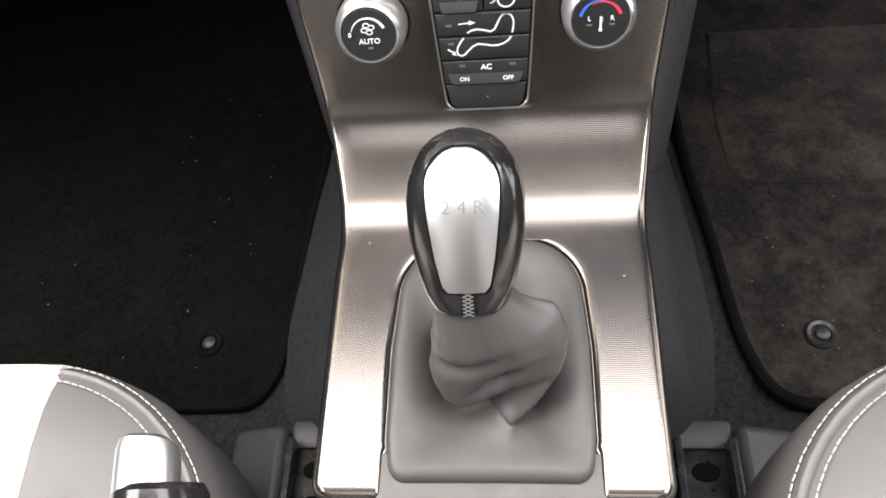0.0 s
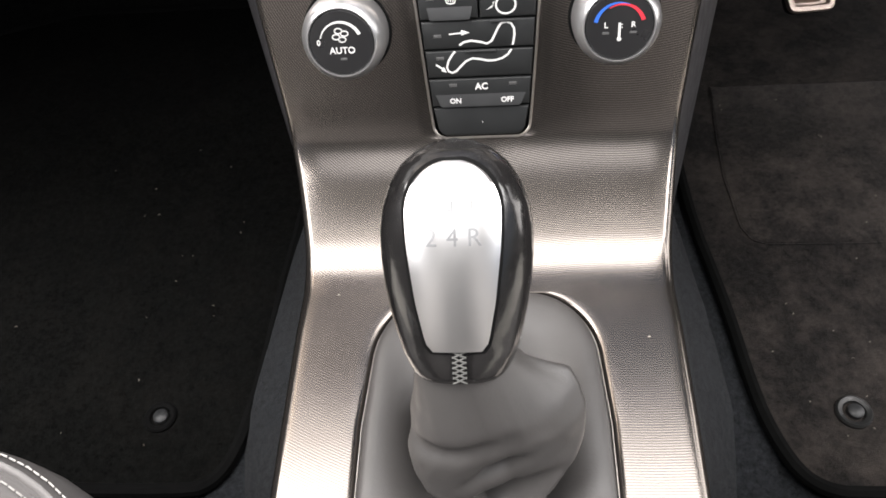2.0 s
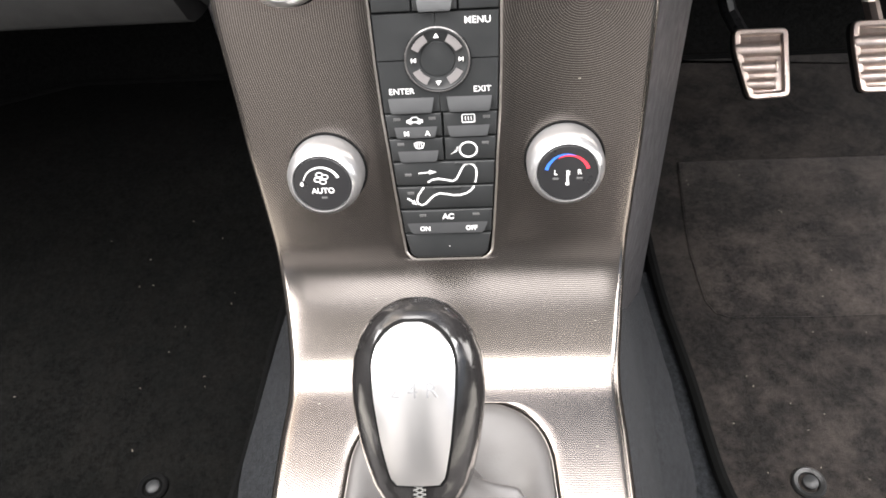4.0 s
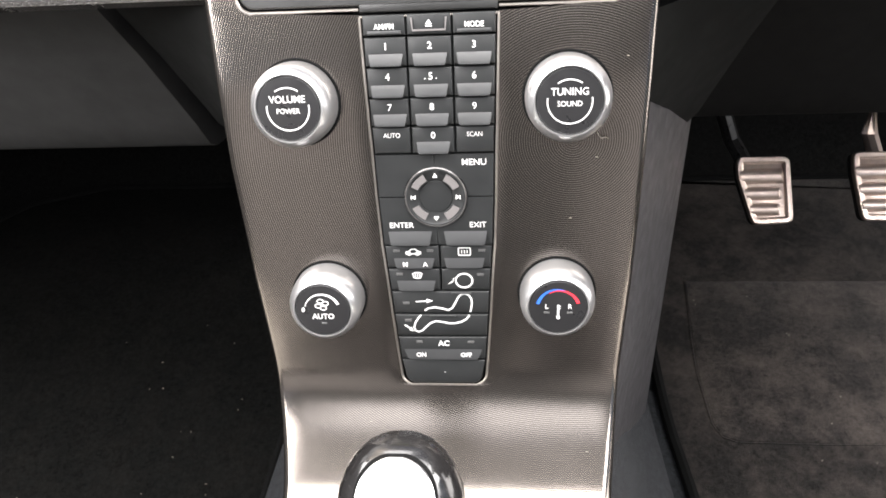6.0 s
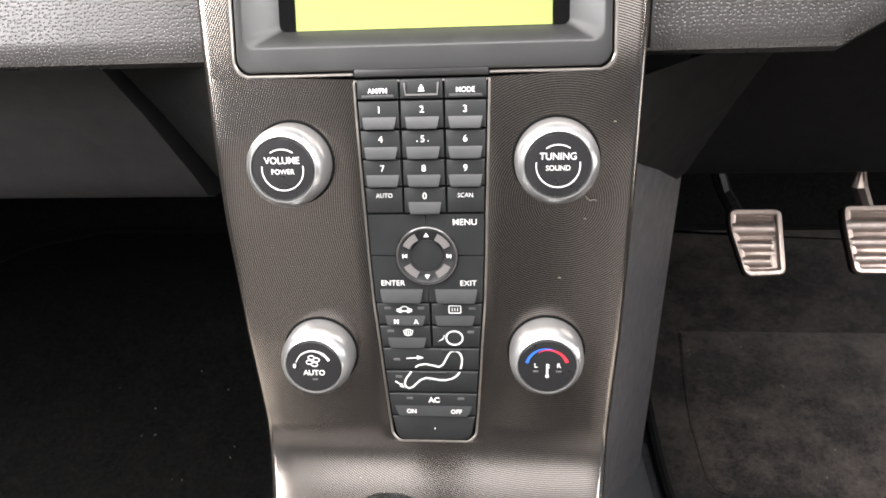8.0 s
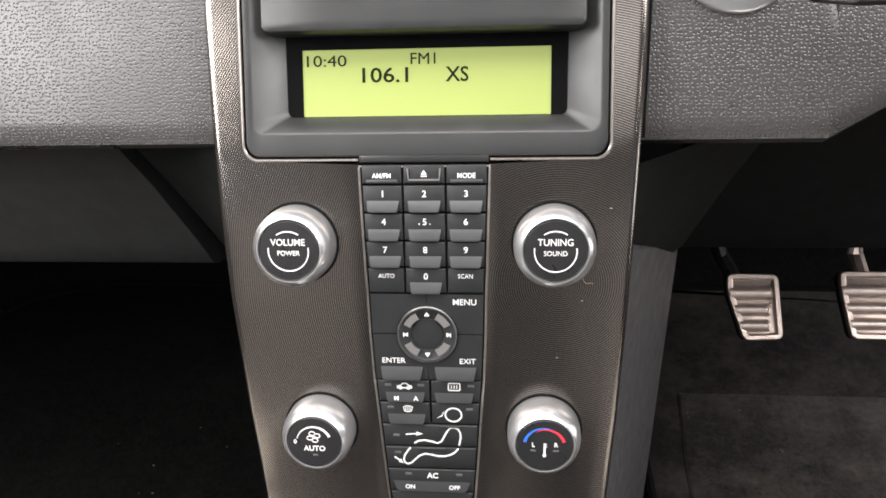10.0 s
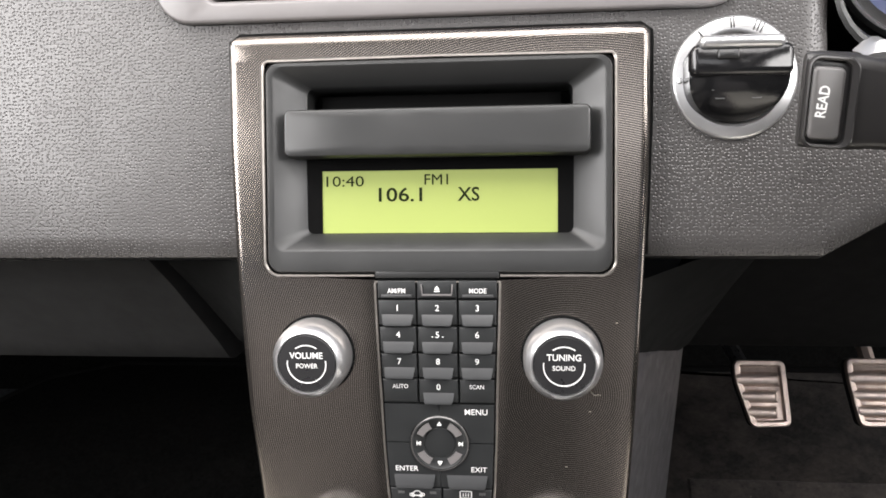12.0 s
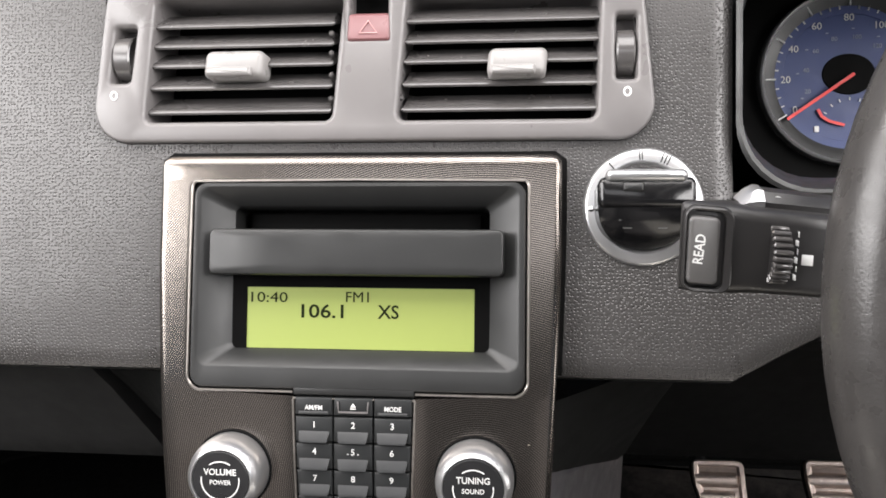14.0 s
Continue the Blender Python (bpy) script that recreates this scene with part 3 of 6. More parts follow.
COL = 0.0099
rows = [(0.6072, 0.6167, ("AM/FM", "^", "MODE")), (0.5941, 0.6072, "123"), (0.5807, 0.5941, "456"), (0.5678, 0.5807, "789"), (0.5550, 0.5678, ("AUTO", "0", "SCAN"))]
for r, (s0, s1, names) in enumerate(rows):
    for c, (x0, x1) in enumerate(((None, -COL), (-COL, COL), (COL, None))):
        q = quad(x0, x1, s0, s1)
        xm = (q[0][0] + q[1][0]) / 2
        text = names[c]
        if text == "^":
            tri = slab([(xm - 0.0014, s0 + 0.0046), (xm + 0.0014, s0 + 0.0046), (xm, s0 + 0.0066)], 0.0007, 0.0009, 0.00005)
            bar = slab([(xm - 0.0014, s0 + 0.0036), (xm + 0.0014, s0 + 0.0036), (xm + 0.0014, s0 + 0.0041), (xm - 0.0014, s0 + 0.0041)], 0.0007, 0.0009, 0.00005)
            rim = ribbon([(xm - 0.0075, s1 - 0.0020), (xm - 0.0070, s0 + 0.0022), (xm + 0.0070, s0 + 0.0022), (xm + 0.0075, s1 - 0.0020)], 0.0008, 0.0007, 0.0015)
            key(q, [tri, bar], rim, ledge_mat=M_VENT)
            continue
        if r == 0:
            key(q, [word(text, 0.0023, xm, (s0 + s1) / 2 - 0.0006, 0.00004, 0.90)], slab([(xm - 0.0074, s0 + 0.0006), (xm + 0.0074, s0 + 0.0006), (xm + 0.0074, s0 + 0.0024), (xm - 0.0074, s0 + 0.0024)], 0.0006, 0.0014, 0.0005))
        elif len(text) > 1:
            key(q, [word(text, 0.0021, xm, s1 - 0.0040, 0.0, 0.92)], None)
        else:
            marks_ = [word(text, 0.0030, xm, s1 - 0.0042, 0.00003)]
            if text == "5":
                marks_ += [slab(rounded(0.0003, 0.0003, 0.0003, 3, xm + d, s1 - 0.0053), 0.0007, 0.0010, 0.00003) for d in (-0.0025, 0.0025)]
            key(q, marks_, ledge_mesh(xm - 0.0076, xm + 0.0076, s0 + 0.0004, s0 + 0.0056))

# menu, enter and exit keys round the direction pad
DPAD_S, DPAD_R = 0.5345, 0.0141


def corner_key(sx, s0, s1):
    """A key with a round bite for the direction pad."""
    pts = []
    near = s0 if s1 > DPAD_S + 0.001 and s0 >= DPAD_S - 0.001 else s1
    far = s1 if near == s0 else s0
    arc = []
    for k in range(9):
        a = radians(90 * k / 8)
        arc.append((sx * (DPAD_R + 0.0006) * math.sin(a), near + (1 if far > near else -1) * (DPAD_R + 0.0006) * math.cos(a)))
    pts = [(0.0 + sx * 0.0002, far)] + arc + [(sx * key_half(near), near), (sx * key_half(far), far)]
    area = sum(a[0] * b[1] - b[0] * a[1] for a, b in zip(pts, pts[1:] + pts[:1]))
    return pts if area > 0 else pts[::-1]


def corner(sx, s0, s1, legend, ledge):
    poly = corner_key(sx, s0, s1)
    bm = bmesh.new()
    lower = [bm.verts.new((x, s, -0.003)) for x, s in poly]
    top = [bm.verts.new((x * 0.985, s + (0.0003 if s < (s0 + s1) / 2 else -0.0003), 0.0008)) for x, s in poly]
    n = len(poly)
    for i in range(n):
        bm.faces.new([lower[i], lower[(i + 1) % n], top[(i + 1) % n], top[i]])
    bm.faces.new(top)
    k = part("button", onto(bm), M_KEY, console)
    for l in legend:
        part("legend", onto(l), M_WHITE, k, "white printed legend")
    if ledge:
        part("ledge", onto(ledge), M_LEDGE, k, "finger ledge, paler grey for the light it catches")


corner(-1, DPAD_S, 0.5548, [], None)
corner(1, DPAD_S, 0.5548, [word("MENU", 0.0029, 0.0180, 0.5510, 0.00001)], None)
corner(-1, 0.5102, DPAD_S, [word("ENTER", 0.0027, -0.0168, 0.5205, 0.00001)], ledge_mesh(-0.0232, -0.0026, 0.5106, 0.5172))
corner(1, 0.5102, DPAD_S, [word("EXIT", 0.0027, 0.0190, 0.5205, 0.00001)], ledge_mesh(0.0030, 0.0232, 0.5106, 0.5172))

pad_frame = seat_on(0, DPAD_S)
pad = part("direction_pad", moved(lathe([(DPAD_R, -0.003), (DPAD_R, 0.0016), (0.0136, 0.0022), (0.0130, 0.0022), (0.0124, 0.0016), (0.0100, 0.0010), (0.0082, 0.0004), (0.0077, 0.0003), (0.0074, 0.0007), (0.0, 0.0009)]), lambda c: pad_frame @ c),
           M_KEY, console, "round four-way button")
part("pad_ring", moved(lathe([(0.0143, -0.001), (0.0143, 0.0018), (0.0139, 0.0022), (0.0136, 0.0021)]), lambda c: pad_frame @ c), M_SLAT, pad)
for k, a in enumerate((45, 135, 225, 315)):
    arc = [((0.0105) * math.cos(radians(a + d)), DPAD_S + 0.0105 * math.sin(radians(a + d))) for d in range(-20, 21, 5)]
    part("shell", onto(ribbon(arc, 0.0034, 0.0012, 0.0022)), M_VENT, pad, "satin grey finger grip")
for dx, ds, shape in ((0, 1, "up"), (0, -1, "down"), (-1, 0, "back"), (1, 0, "next")):
    cx, cs = dx * 0.0104, DPAD_S + ds * 0.0104
    if dx == 0:
        tri = [(cx - 0.0011, cs - ds * 0.0007), (cx + 0.0011, cs - ds * 0.0007), (cx, cs + ds * 0.0011)]
        tri = tri if ds > 0 else tri[::-1]
        marks_ = [tri]
    else:
        tri = [(cx - dx * 0.0011, cs - 0.0009), (cx + dx * 0.0005, cs), (cx - dx * 0.0011, cs + 0.0009)]
        marks_ = [tri if dx > 0 else tri[::-1], [(cx + dx * 0.0008 - 0.0002, cs - 0.0009), (cx + dx * 0.0008 + 0.0002, cs - 0.0009), (cx + dx * 0.0008 + 0.0002, cs + 0.0009), (cx + dx * 0.0008 - 0.0002, cs + 0.0009)]]
    part("arrow", onto(join(*[slab(q, 0.0010, 0.0024, 0.00004) for q in marks_])), M_WHITE, pad)

# climate keys
rows = [(0.4978, 0.5100), (0.4856, 0.4978)]


def lampdot(x, s):
    return slab([(x - 0.0016, s - 0.0007), (x + 0.0016, s - 0.0007), (x + 0.0016, s + 0.0007), (x - 0.0016, s + 0.0007)], 0.0006, 0.0010, 0.0001)


def stroke(pts, w=0.0006, closed=False):
    return ribbon(pts, w, 0.0007, 0.00095, closed)


def arc_pts(cx, cs, r, a0, a1, n=14, squash=1.0):
    return [(cx + r * math.cos(radians(a0 + (a1 - a0) * k / n)), cs + squash * r * math.sin(radians(a0 + (a1 - a0) * k / n))) for k in range(n + 1)]


def climate(x0, x1, s0, s1, legends, lamps, ledge=None):
    k = part("button", onto(slab(inset(quad(x0, x1, s0, s1), 0.00035), -0.003, 0.0008, 0.0007)), M_KEY, console)
    for l in legends:
        part("legend", onto(l), M_WHITE, k, "white printed legend")
    for x, s in lamps:
        part("lamp_window", onto(lampdot(x, s)), M_DIM, k)
    if ledge:
        part("ledge", onto(ledge), M_LEDGE, k, "finger ledge, paler grey for the light it catches")


car = [(-0.0158, 0.5056), (-0.0155, 0.5065), (-0.0140, 0.5068), (-0.0130, 0.5079), (-0.0112, 0.5081), (-0.0099, 0.5069), (-0.0085, 0.5065), (-0.0083, 0.5056)]
climate(None, 0.0006, 0.4978, 0.5100, [stroke(car, 0.0006, True), stroke(arc_pts(-0.0140, 0.5056, 0.0008, 0, 360), 0.0004), stroke(arc_pts(-0.0101, 0.5056, 0.0008, 0, 360), 0.0004), word("M", 0.0022, -0.0160, 0.5005, 0.00012, lift=0.0013), word("A", 0.0022, -0.0064, 0.5005, 0.00012, lift=0.0013)],
        [(-0.0200, 0.5072), (-0.0040, 0.5072)], ledge_mesh(-0.0215, -0.0020, 0.4982, 0.5032, rise=0.0012))
screen = rounded(0.0028, 0.0019, 0.0005, 3, 0.0123, 0.5066)
climate(0.0006, None, 0.4978, 0.5100, [stroke(screen, 0.0005, True)] + [stroke([(0.0123 + d, 0.5057), (0.0123 + d, 0.5075)], 0.0004) for d in (-0.0013, 0, 0.0013)], [(0.0205, 0.5072)],
        ledge_mesh(0.0026, 0.0218, 0.4982, 0.5032, rise=0.0012))
wind = [(-0.0130, 0.4950), (-0.0116, 0.4956), (-0.0098, 0.4956), (-0.0084, 0.4950), (-0.0092, 0.4928), (-0.0107, 0.4925), (-0.0122, 0.4928)]
climate(None, 0.0006, 0.4856, 0.4978, [stroke(wind, 0.0005, True)] + [stroke([(-0.0107 + d, 0.4933), (-0.0107 + d, 0.4951)], 0.0004) for d in (-0.0010, 0, 0.0010)], [(-0.0192, 0.4948)],
        ledge_mesh(-0.0208, -0.0020, 0.4860, 0.4912, rise=0.0012))
climate(0.0006, None, 0.4856, 0.4978, [stroke(arc_pts(0.0117, 0.4912, 0.0040, 0, 360, 26, 0.93), 0.00075), slab([(0.0036, 0.4892), (0.0062, 0.4902), (0.0072, 0.4928), (0.0062, 0.4922), (0.0066, 0.4915)], 0.0006, 0.0009, 0.00004)],
        [(0.0196, 0.4944)])
upper = [(-0.0080, 0.4747), (-0.0062, 0.4760), (-0.0030, 0.4766), (0.0010, 0.4758), (0.0036, 0.4750), (0.0056, 0.4762), (0.0070, 0.4790), (0.0084, 0.4818), (0.0098, 0.4836), (0.0118, 0.4841), (0.0138, 0.4832), (0.0149, 0.4812), (0.0151, 0.4786), (0.0146, 0.4755), (0.0142, 0.4740)]
lower = [(0.0138, 0.4722), (0.0122, 0.4700), (0.0098, 0.4684), (0.0070, 0.4676), (0.0040, 0.4675), (0.0005, 0.4683), (-0.0028, 0.4688), (-0.0056, 0.4676), (-0.0078, 0.4655), (-0.0098, 0.4634), (-0.0116, 0.4626), (-0.0132, 0.4634), (-0.0138, 0.4652), (-0.0130, 0.4680), (-0.0112, 0.4708), (-0.0100, 0.4722)]
climate(None, None, 0.4728, 0.4856, [stroke(upper, 0.00085), slab([(-0.0122, 0.4794), (-0.0070, 0.4797), (-0.0070, 0.4789), (-0.0036, 0.4801), (-0.0070, 0.4813), (-0.0070, 0.4803), (-0.0122, 0.4799)], 0.0006, 0.0009, 0.00002)],
        [(-0.0170, 0.4790)], slab([(0.0052, 0.4842), (0.0150, 0.4842), (0.0150, 0.4852), (0.0052, 0.4852)], 0.0006, 0.0016, 0.0002))
climate(None, None, 0.4600, 0.4728, [stroke(lower, 0.00085), slab([(-0.0186, 0.4662), (-0.0160, 0.4644), (-0.0164, 0.4636), (-0.0140, 0.4628), (-0.0152, 0.4656), (-0.0156, 0.4649), (-0.0182, 0.4669)], 0.0006, 0.0009, 0.00002)],
        [(-0.0165, 0.4692)], slab([(-0.0058, 0.4716), (0.0072, 0.4716), (0.0072, 0.4725), (-0.0058, 0.4725)], 0.0006, 0.0016, 0.0002))
climate(None, None, 0.4470, 0.4600, [word("AC", 0.0028, 0.0006, 0.4562, 0.00012), word("ON", 0.0022, -0.0108, 0.4503, 0.00010, lift=0.0011), word("OFF", 0.0022, 0.0116, 0.4503, 0.00010, lift=0.0011)], [(-0.0116, 0.4570), (0.0140, 0.4570)],
        ledge_mesh(-0.0195, 0.0195, 0.4474, 0.4528, rise=0.0010))
blank = [(-0.0155, 0.4332), (0.0155, 0.4332), (0.0178, 0.4342), (0.0194, 0.4364), (0.0214, 0.4470), (-0.0214, 0.4470), (-0.0194, 0.4364), (-0.0178, 0.4342)]
key(blank, [slab(rounded(0.0003, 0.0003, 0.0003, 3, 0.0005, 0.4398), 0.0007, 0.0010, 0.00003)], None, name="blanking_plate")

# ---- four rotary knobs ----
def knob(x, s, size, face):
    m = seat_on(x, s)
    put = lambda c: m @ Vector(c)
    k = size / 0.0190
    body = part("knob", moved(lathe([(r * k, h) for r, h in ((0.0196, -0.002), (0.0197, 0.004), (0.0196, 0.0085), (0.0192, 0.0112), (0.0183, 0.0137), (0.0168, 0.0157), (0.0158, 0.0165), (0.0153, 0.0165), (0.0150, 0.0158))], 64), put), M_SILVER, console, "satin silver rotary knob")
    part("cap", moved(lathe([(r * k, h) for r, h in ((0.0149, 0.0148), (0.0148, 0.0160), (0.0144, 0.0164), (0.008, 0.0166), (0.0, 0.0167))], 48), put), M_CAP, body, "black cap")
    # black ring for the gap and the painted contact shade round the knob
    part("gap_shade_ring", moved(lathe([(r * k, h) for r, h in ((0.0190, 0.0004), (0.0208, 0.0005), (0.0210, 0.0))], 48), put), M_BLACK, body)
    for bm, mat in face:
        part("marking", moved(bm, lambda c: put((c.x * 0.88, c.y * 0.88, c.z))), mat, body, "printed marking on the knob")


FACE = 0.0166
def mark(pts, w, closed=False):
    return ribbon(pts, w, FACE - 0.0002, FACE + 0.00025, closed)


def say(text, h, x, y, bold=0.0, stretch=1.0):
    return lettering(text, h, x, y, FACE, 0.00025, stretch, bold=bold)


swirl = [mark(arc_pts(0, 0, 0.0105, 170, 370, 30), 0.0006), mark(arc_pts(0, 0, 0.0102, 56, 124, 12), 0.0006)]
knob(-0.0602, 0.5795, 0.0178, [(join(*swirl), M_WHITE), (say("VOLUME", 0.0034, 0, 0.0047, 0.00003, 0.95), M_WHITE), (say("POWER", 0.0025, 0, -0.0010, 0.00001, 0.95), M_WHITE)])
swirl = [mark(arc_pts(0, 0, 0.0105, 170, 370, 30), 0.0006), mark(arc_pts(0, 0, 0.0102, 56, 124, 12), 0.0006)]
knob(0.0592, 0.5798, 0.0178, [(join(*swirl), M_WHITE), (say("TUNING", 0.0034, 0, 0.0047, 0.00003, 0.95), M_WHITE), (say("SOUND", 0.0025, 0, -0.0010, 0.00001, 0.95), M_WHITE)])
fan = []
for k in range(4):
    a = 90 * k + 20
    cx, cy = 0.0021 * math.cos(radians(a)), 0.0036 + 0.0021 * math.sin(radians(a))
    fan.append(mark([(cx + 0.0017 * math.cos(radians(b)) , cy + 0.0012 * math.sin(radians(b))) for b in range(0, 360, 30)], 0.0005, True))
scale_arc = grid([[((0.0096 + d * (0.0002 + 0.0006 * k / 20)) * math.cos(radians(165 - 7.1 * k)), (0.0096 + d * (0.0002 + 0.0006 * k / 20)) * math.sin(radians(165 - 7.1 * k)), FACE + 0.0002) for d in (-1, 1)] for k in range(21)])
knob(-0.0546, 0.4828, 0.0169, [(join(*fan), M_WHITE), (scale_arc, M_WHITE), (say("AUTO", 0.0030, 0.0002, -0.0033, 0.00006), M_WHITE), (say("0", 0.0024, -0.0104, 0.0006, 0.00006), M_WHITE),
                               (slab(rounded(0.0015, 0.0006, 0.0002, 2, 0.0004, -0.0075), FACE - 0.0003, FACE + 0.0002, 0.0001), M_DIM)])
def crescent(a0, a1, r0, r1, w0, w1):
    """A tapering arc on the knob's face."""
    return grid([[((r0 + (r1 - r0) * k / 20 + d * (w0 + (w1 - w0) * k / 20) / 2) * math.cos(radians(a0 + (a1 - a0) * k / 20)), (r0 + (r1 - r0) * k / 20 + d * (w0 + (w1 - w0) * k / 20) / 2) * math.sin(radians(a0 + (a1 - a0) * k / 20)), FACE + 0.0002) for d in (-1, 1)] for k in range(21)])


therm = join(mark([(0, 0.0018), (0, -0.0052)], 0.0011), slab(rounded(0.0010, 0.0010, 0.0010, 4, 0, -0.0056), FACE, FACE + 0.0003, 0.0001), mark([(0.0004, 0.0010), (0.0013, 0.0010)], 0.0004), mark([(0.0004, -0.0004), (0.0013, -0.0004)], 0.0004))
knob(0.0556, 0.4844, 0.0169, [(crescent(168, 68, 0.0108, 0.0104, 0.0018, 0.0003), M_BLUE), (crescent(120, 14, 0.0094, 0.0106, 0.0003, 0.0019), M_RED),
                              (therm, M_WHITE), (say("L", 0.0024, -0.0060, 0.0008, 0.00006), M_WHITE), (say("R", 0.0024, 0.0060, 0.0008, 0.00006), M_WHITE),
                              (slab(rounded(0.0015, 0.0006, 0.0002, 2, -0.0060, -0.0028), FACE - 0.0003, FACE + 0.0002, 0.0001), M_DIM), (slab(rounded(0.0015, 0.0006, 0.0002, 2, 0.0060, -0.0028), FACE - 0.0003, FACE + 0.0002, 0.0001), M_DIM)])

# ---- display housing ----
def frame_ring(rings):
    return grid([[(x, s, h) for x, s in pts] for pts, h in rings], close_u=True)


def rr(x, s0, s1, r):
    return rounded(x, (s1 - s0) / 2, r, 6, 0, (s0 + s1) / 2)


house = part("display_housing", onto(frame_ring([(rr(0.0823, 0.6203, 0.7208, 0.0066), -0.006), (rr(0.0823, 0.6203, 0.7208, 0.0066), 0.0004), (rr(0.0817, 0.6209, 0.7202, 0.0062), 0.0012),
                                                  (rr(0.0800, 0.6300, 0.7188, 0.0055), 0.0014), (rr(0.0785, 0.6312, 0.7178, 0.0050), 0.0008), (rr(0.0665, 0.6378, 0.7105, 0.0035), -0.0085), (rr(0.0648, 0.6386, 0.7095, 0.003), -0.0100),
                                                  (rr(0.0648, 0.6386, 0.7095, 0.003), -0.030)])), M_HOUSE, console, "charcoal plastic display surround")
part("housing_gap", onto(frame_ring([(rr(0.0838, 0.6188, 0.7221, 0.0072), -0.0012), (rr(0.0818, 0.6208, 0.7203, 0.0064), -0.0012)])), M_BLACK, house)
part("tab", onto(slab([(-0.0296, 0.6174), (0.0296, 0.6174), (0.0300, 0.6215), (-0.0300, 0.6215)], -0.004, 0.0010, 0.0006)), M_HOUSE, house)
part("recess_back", onto(slab([(-0.066, 0.636), (0.066, 0.636), (0.066, 0.712), (-0.066, 0.712)], -0.034, -0.0302, 0.0002)), M_BLACK, house)
part("disc_slot", onto(slab(rr(0.0600, 0.6990, 0.7075, 0.001), -0.032, -0.020, 0.0004)), M_MASK, house, "black disc slot")
bar = part("crossbar", onto(frame_ring([(rr(0.0722, 0.6752, 0.6975, 0.0030), -0.012), (rr(0.0722, 0.6752, 0.6975, 0.0030), 0.0040), (rr(0.0716, 0.6758, 0.6969, 0.0028), 0.0052), (rr(0.0706, 0.6768, 0.6959, 0.0024), 0.0056), (rr(0.040, 0.680, 0.693, 0.0010), 0.0058), (rr(0.0001, 0.6864, 0.6866, 0.00005), 0.0058)])), M_HOUSE, house, "thick charcoal bar above the screen")
part("screen_surround", onto(frame_ring([(rr(0.0655, 0.6375, 0.6760, 0.001), -0.0098), (rr(0.0576, 0.6388, 0.6693, 0.0004), -0.0100), (rr(0.0576, 0.6388, 0.6693, 0.0004), -0.0106)])), M_MASK, house, "black mask round the screen")
screen = part("screen", onto(grid([[(x, s, -0.0104) for x in np.linspace(-0.0580, 0.0580, 9)] for s in np.linspace(0.6384, 0.6697, 5)])), M_LCD, house, "lit yellow-green radio display")


def lcd_word(text, h, x, s, bold=0.0, stretch=1.0):
    part("display_text", onto(lettering(text, h, x, s, -0.0103, 0.00015, stretch, bold=bold)), M_LCDTEXT, screen, "dark display characters")


lcd_word("10:40", 0.0051, -0.0470, 0.6643, 0.0, 1.30)
lcd_word("FM1", 0.0052, -0.0005, 0.6648, 0.0, 1.05)
lcd_word("106.1", 0.0066, -0.0187, 0.6576, 0.00012, 1.24)
lcd_word("XS", 0.0066, 0.0149, 0.6576, 0.00012, 0.96)


# ---- console sides and tunnel ----
def stack_y(z):
    return float(np.interp(z, _z[_s > 0.40], _y[_s > 0.40]))


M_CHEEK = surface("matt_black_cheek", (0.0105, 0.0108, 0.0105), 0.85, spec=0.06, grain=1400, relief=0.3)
for side in (-1, 1):
    rows_ = []
    for q in np.linspace(0, 1, 14):
        za, z = -0.002 + q * 0.444, -0.002 + q * 0.344
        a = Vector((side * float(np.interp(za, [0.30, 0.34, 0.47], [0.080, 0.083, 0.0915])), stack_y(max(za, 0.303)) + 0.004, za))
        foot_x = (0.166 if side < 0 else 0.157) - 0.018 * z
        b = Vector((side * foot_x, 0.515, z))
        rows_.append([a.lerp(b, k / 10) for k in range(11)] + [Vector((side * (foot_x - 0.002), 0.519, z)), Vector((side * 0.142, 0.522, z))])
    rows_.append([p + Vector((-side * 0.002, 0.003, 0.003)) for p in rows_[-1]])
    rows_.append([p + Vector((-side * 0.030, 0.006, 0.0)) for p in rows_[-1]])
    part("side_panel", grid(rows_), M_SIDE, console, "grey plastic console side")
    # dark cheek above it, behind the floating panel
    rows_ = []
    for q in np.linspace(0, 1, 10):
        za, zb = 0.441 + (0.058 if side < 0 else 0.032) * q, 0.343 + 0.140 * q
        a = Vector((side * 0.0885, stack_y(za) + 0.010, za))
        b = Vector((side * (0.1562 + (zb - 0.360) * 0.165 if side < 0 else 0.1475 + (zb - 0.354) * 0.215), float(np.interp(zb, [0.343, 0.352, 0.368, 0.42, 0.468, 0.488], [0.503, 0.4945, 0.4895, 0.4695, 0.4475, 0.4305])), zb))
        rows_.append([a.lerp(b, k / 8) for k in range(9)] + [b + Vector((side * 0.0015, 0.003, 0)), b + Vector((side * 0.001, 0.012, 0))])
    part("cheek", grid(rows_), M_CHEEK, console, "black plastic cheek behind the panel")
# body under the panel
rows_ = []
for s in np.arange(S_END, 0.735, 0.01):
    w = half_width(s) - 0.002
    rows_.append([on(k * w, s, -0.013 - (0.022 if 0.23 < s < 0.36 else 0.0) - (0.024 if 0.62 < s < 0.73 else 0.0)) for k in np.linspace(-1, 1, 7)])
part("backing", grid(rows_), M_BLACK, console)
rear = join(box(-0.077, 0.077, -0.45, 0.124, 0.02, 0.270, 0.006))
part("tunnel_body", rear, M_SIDE, console, "grey plastic tunnel cover")
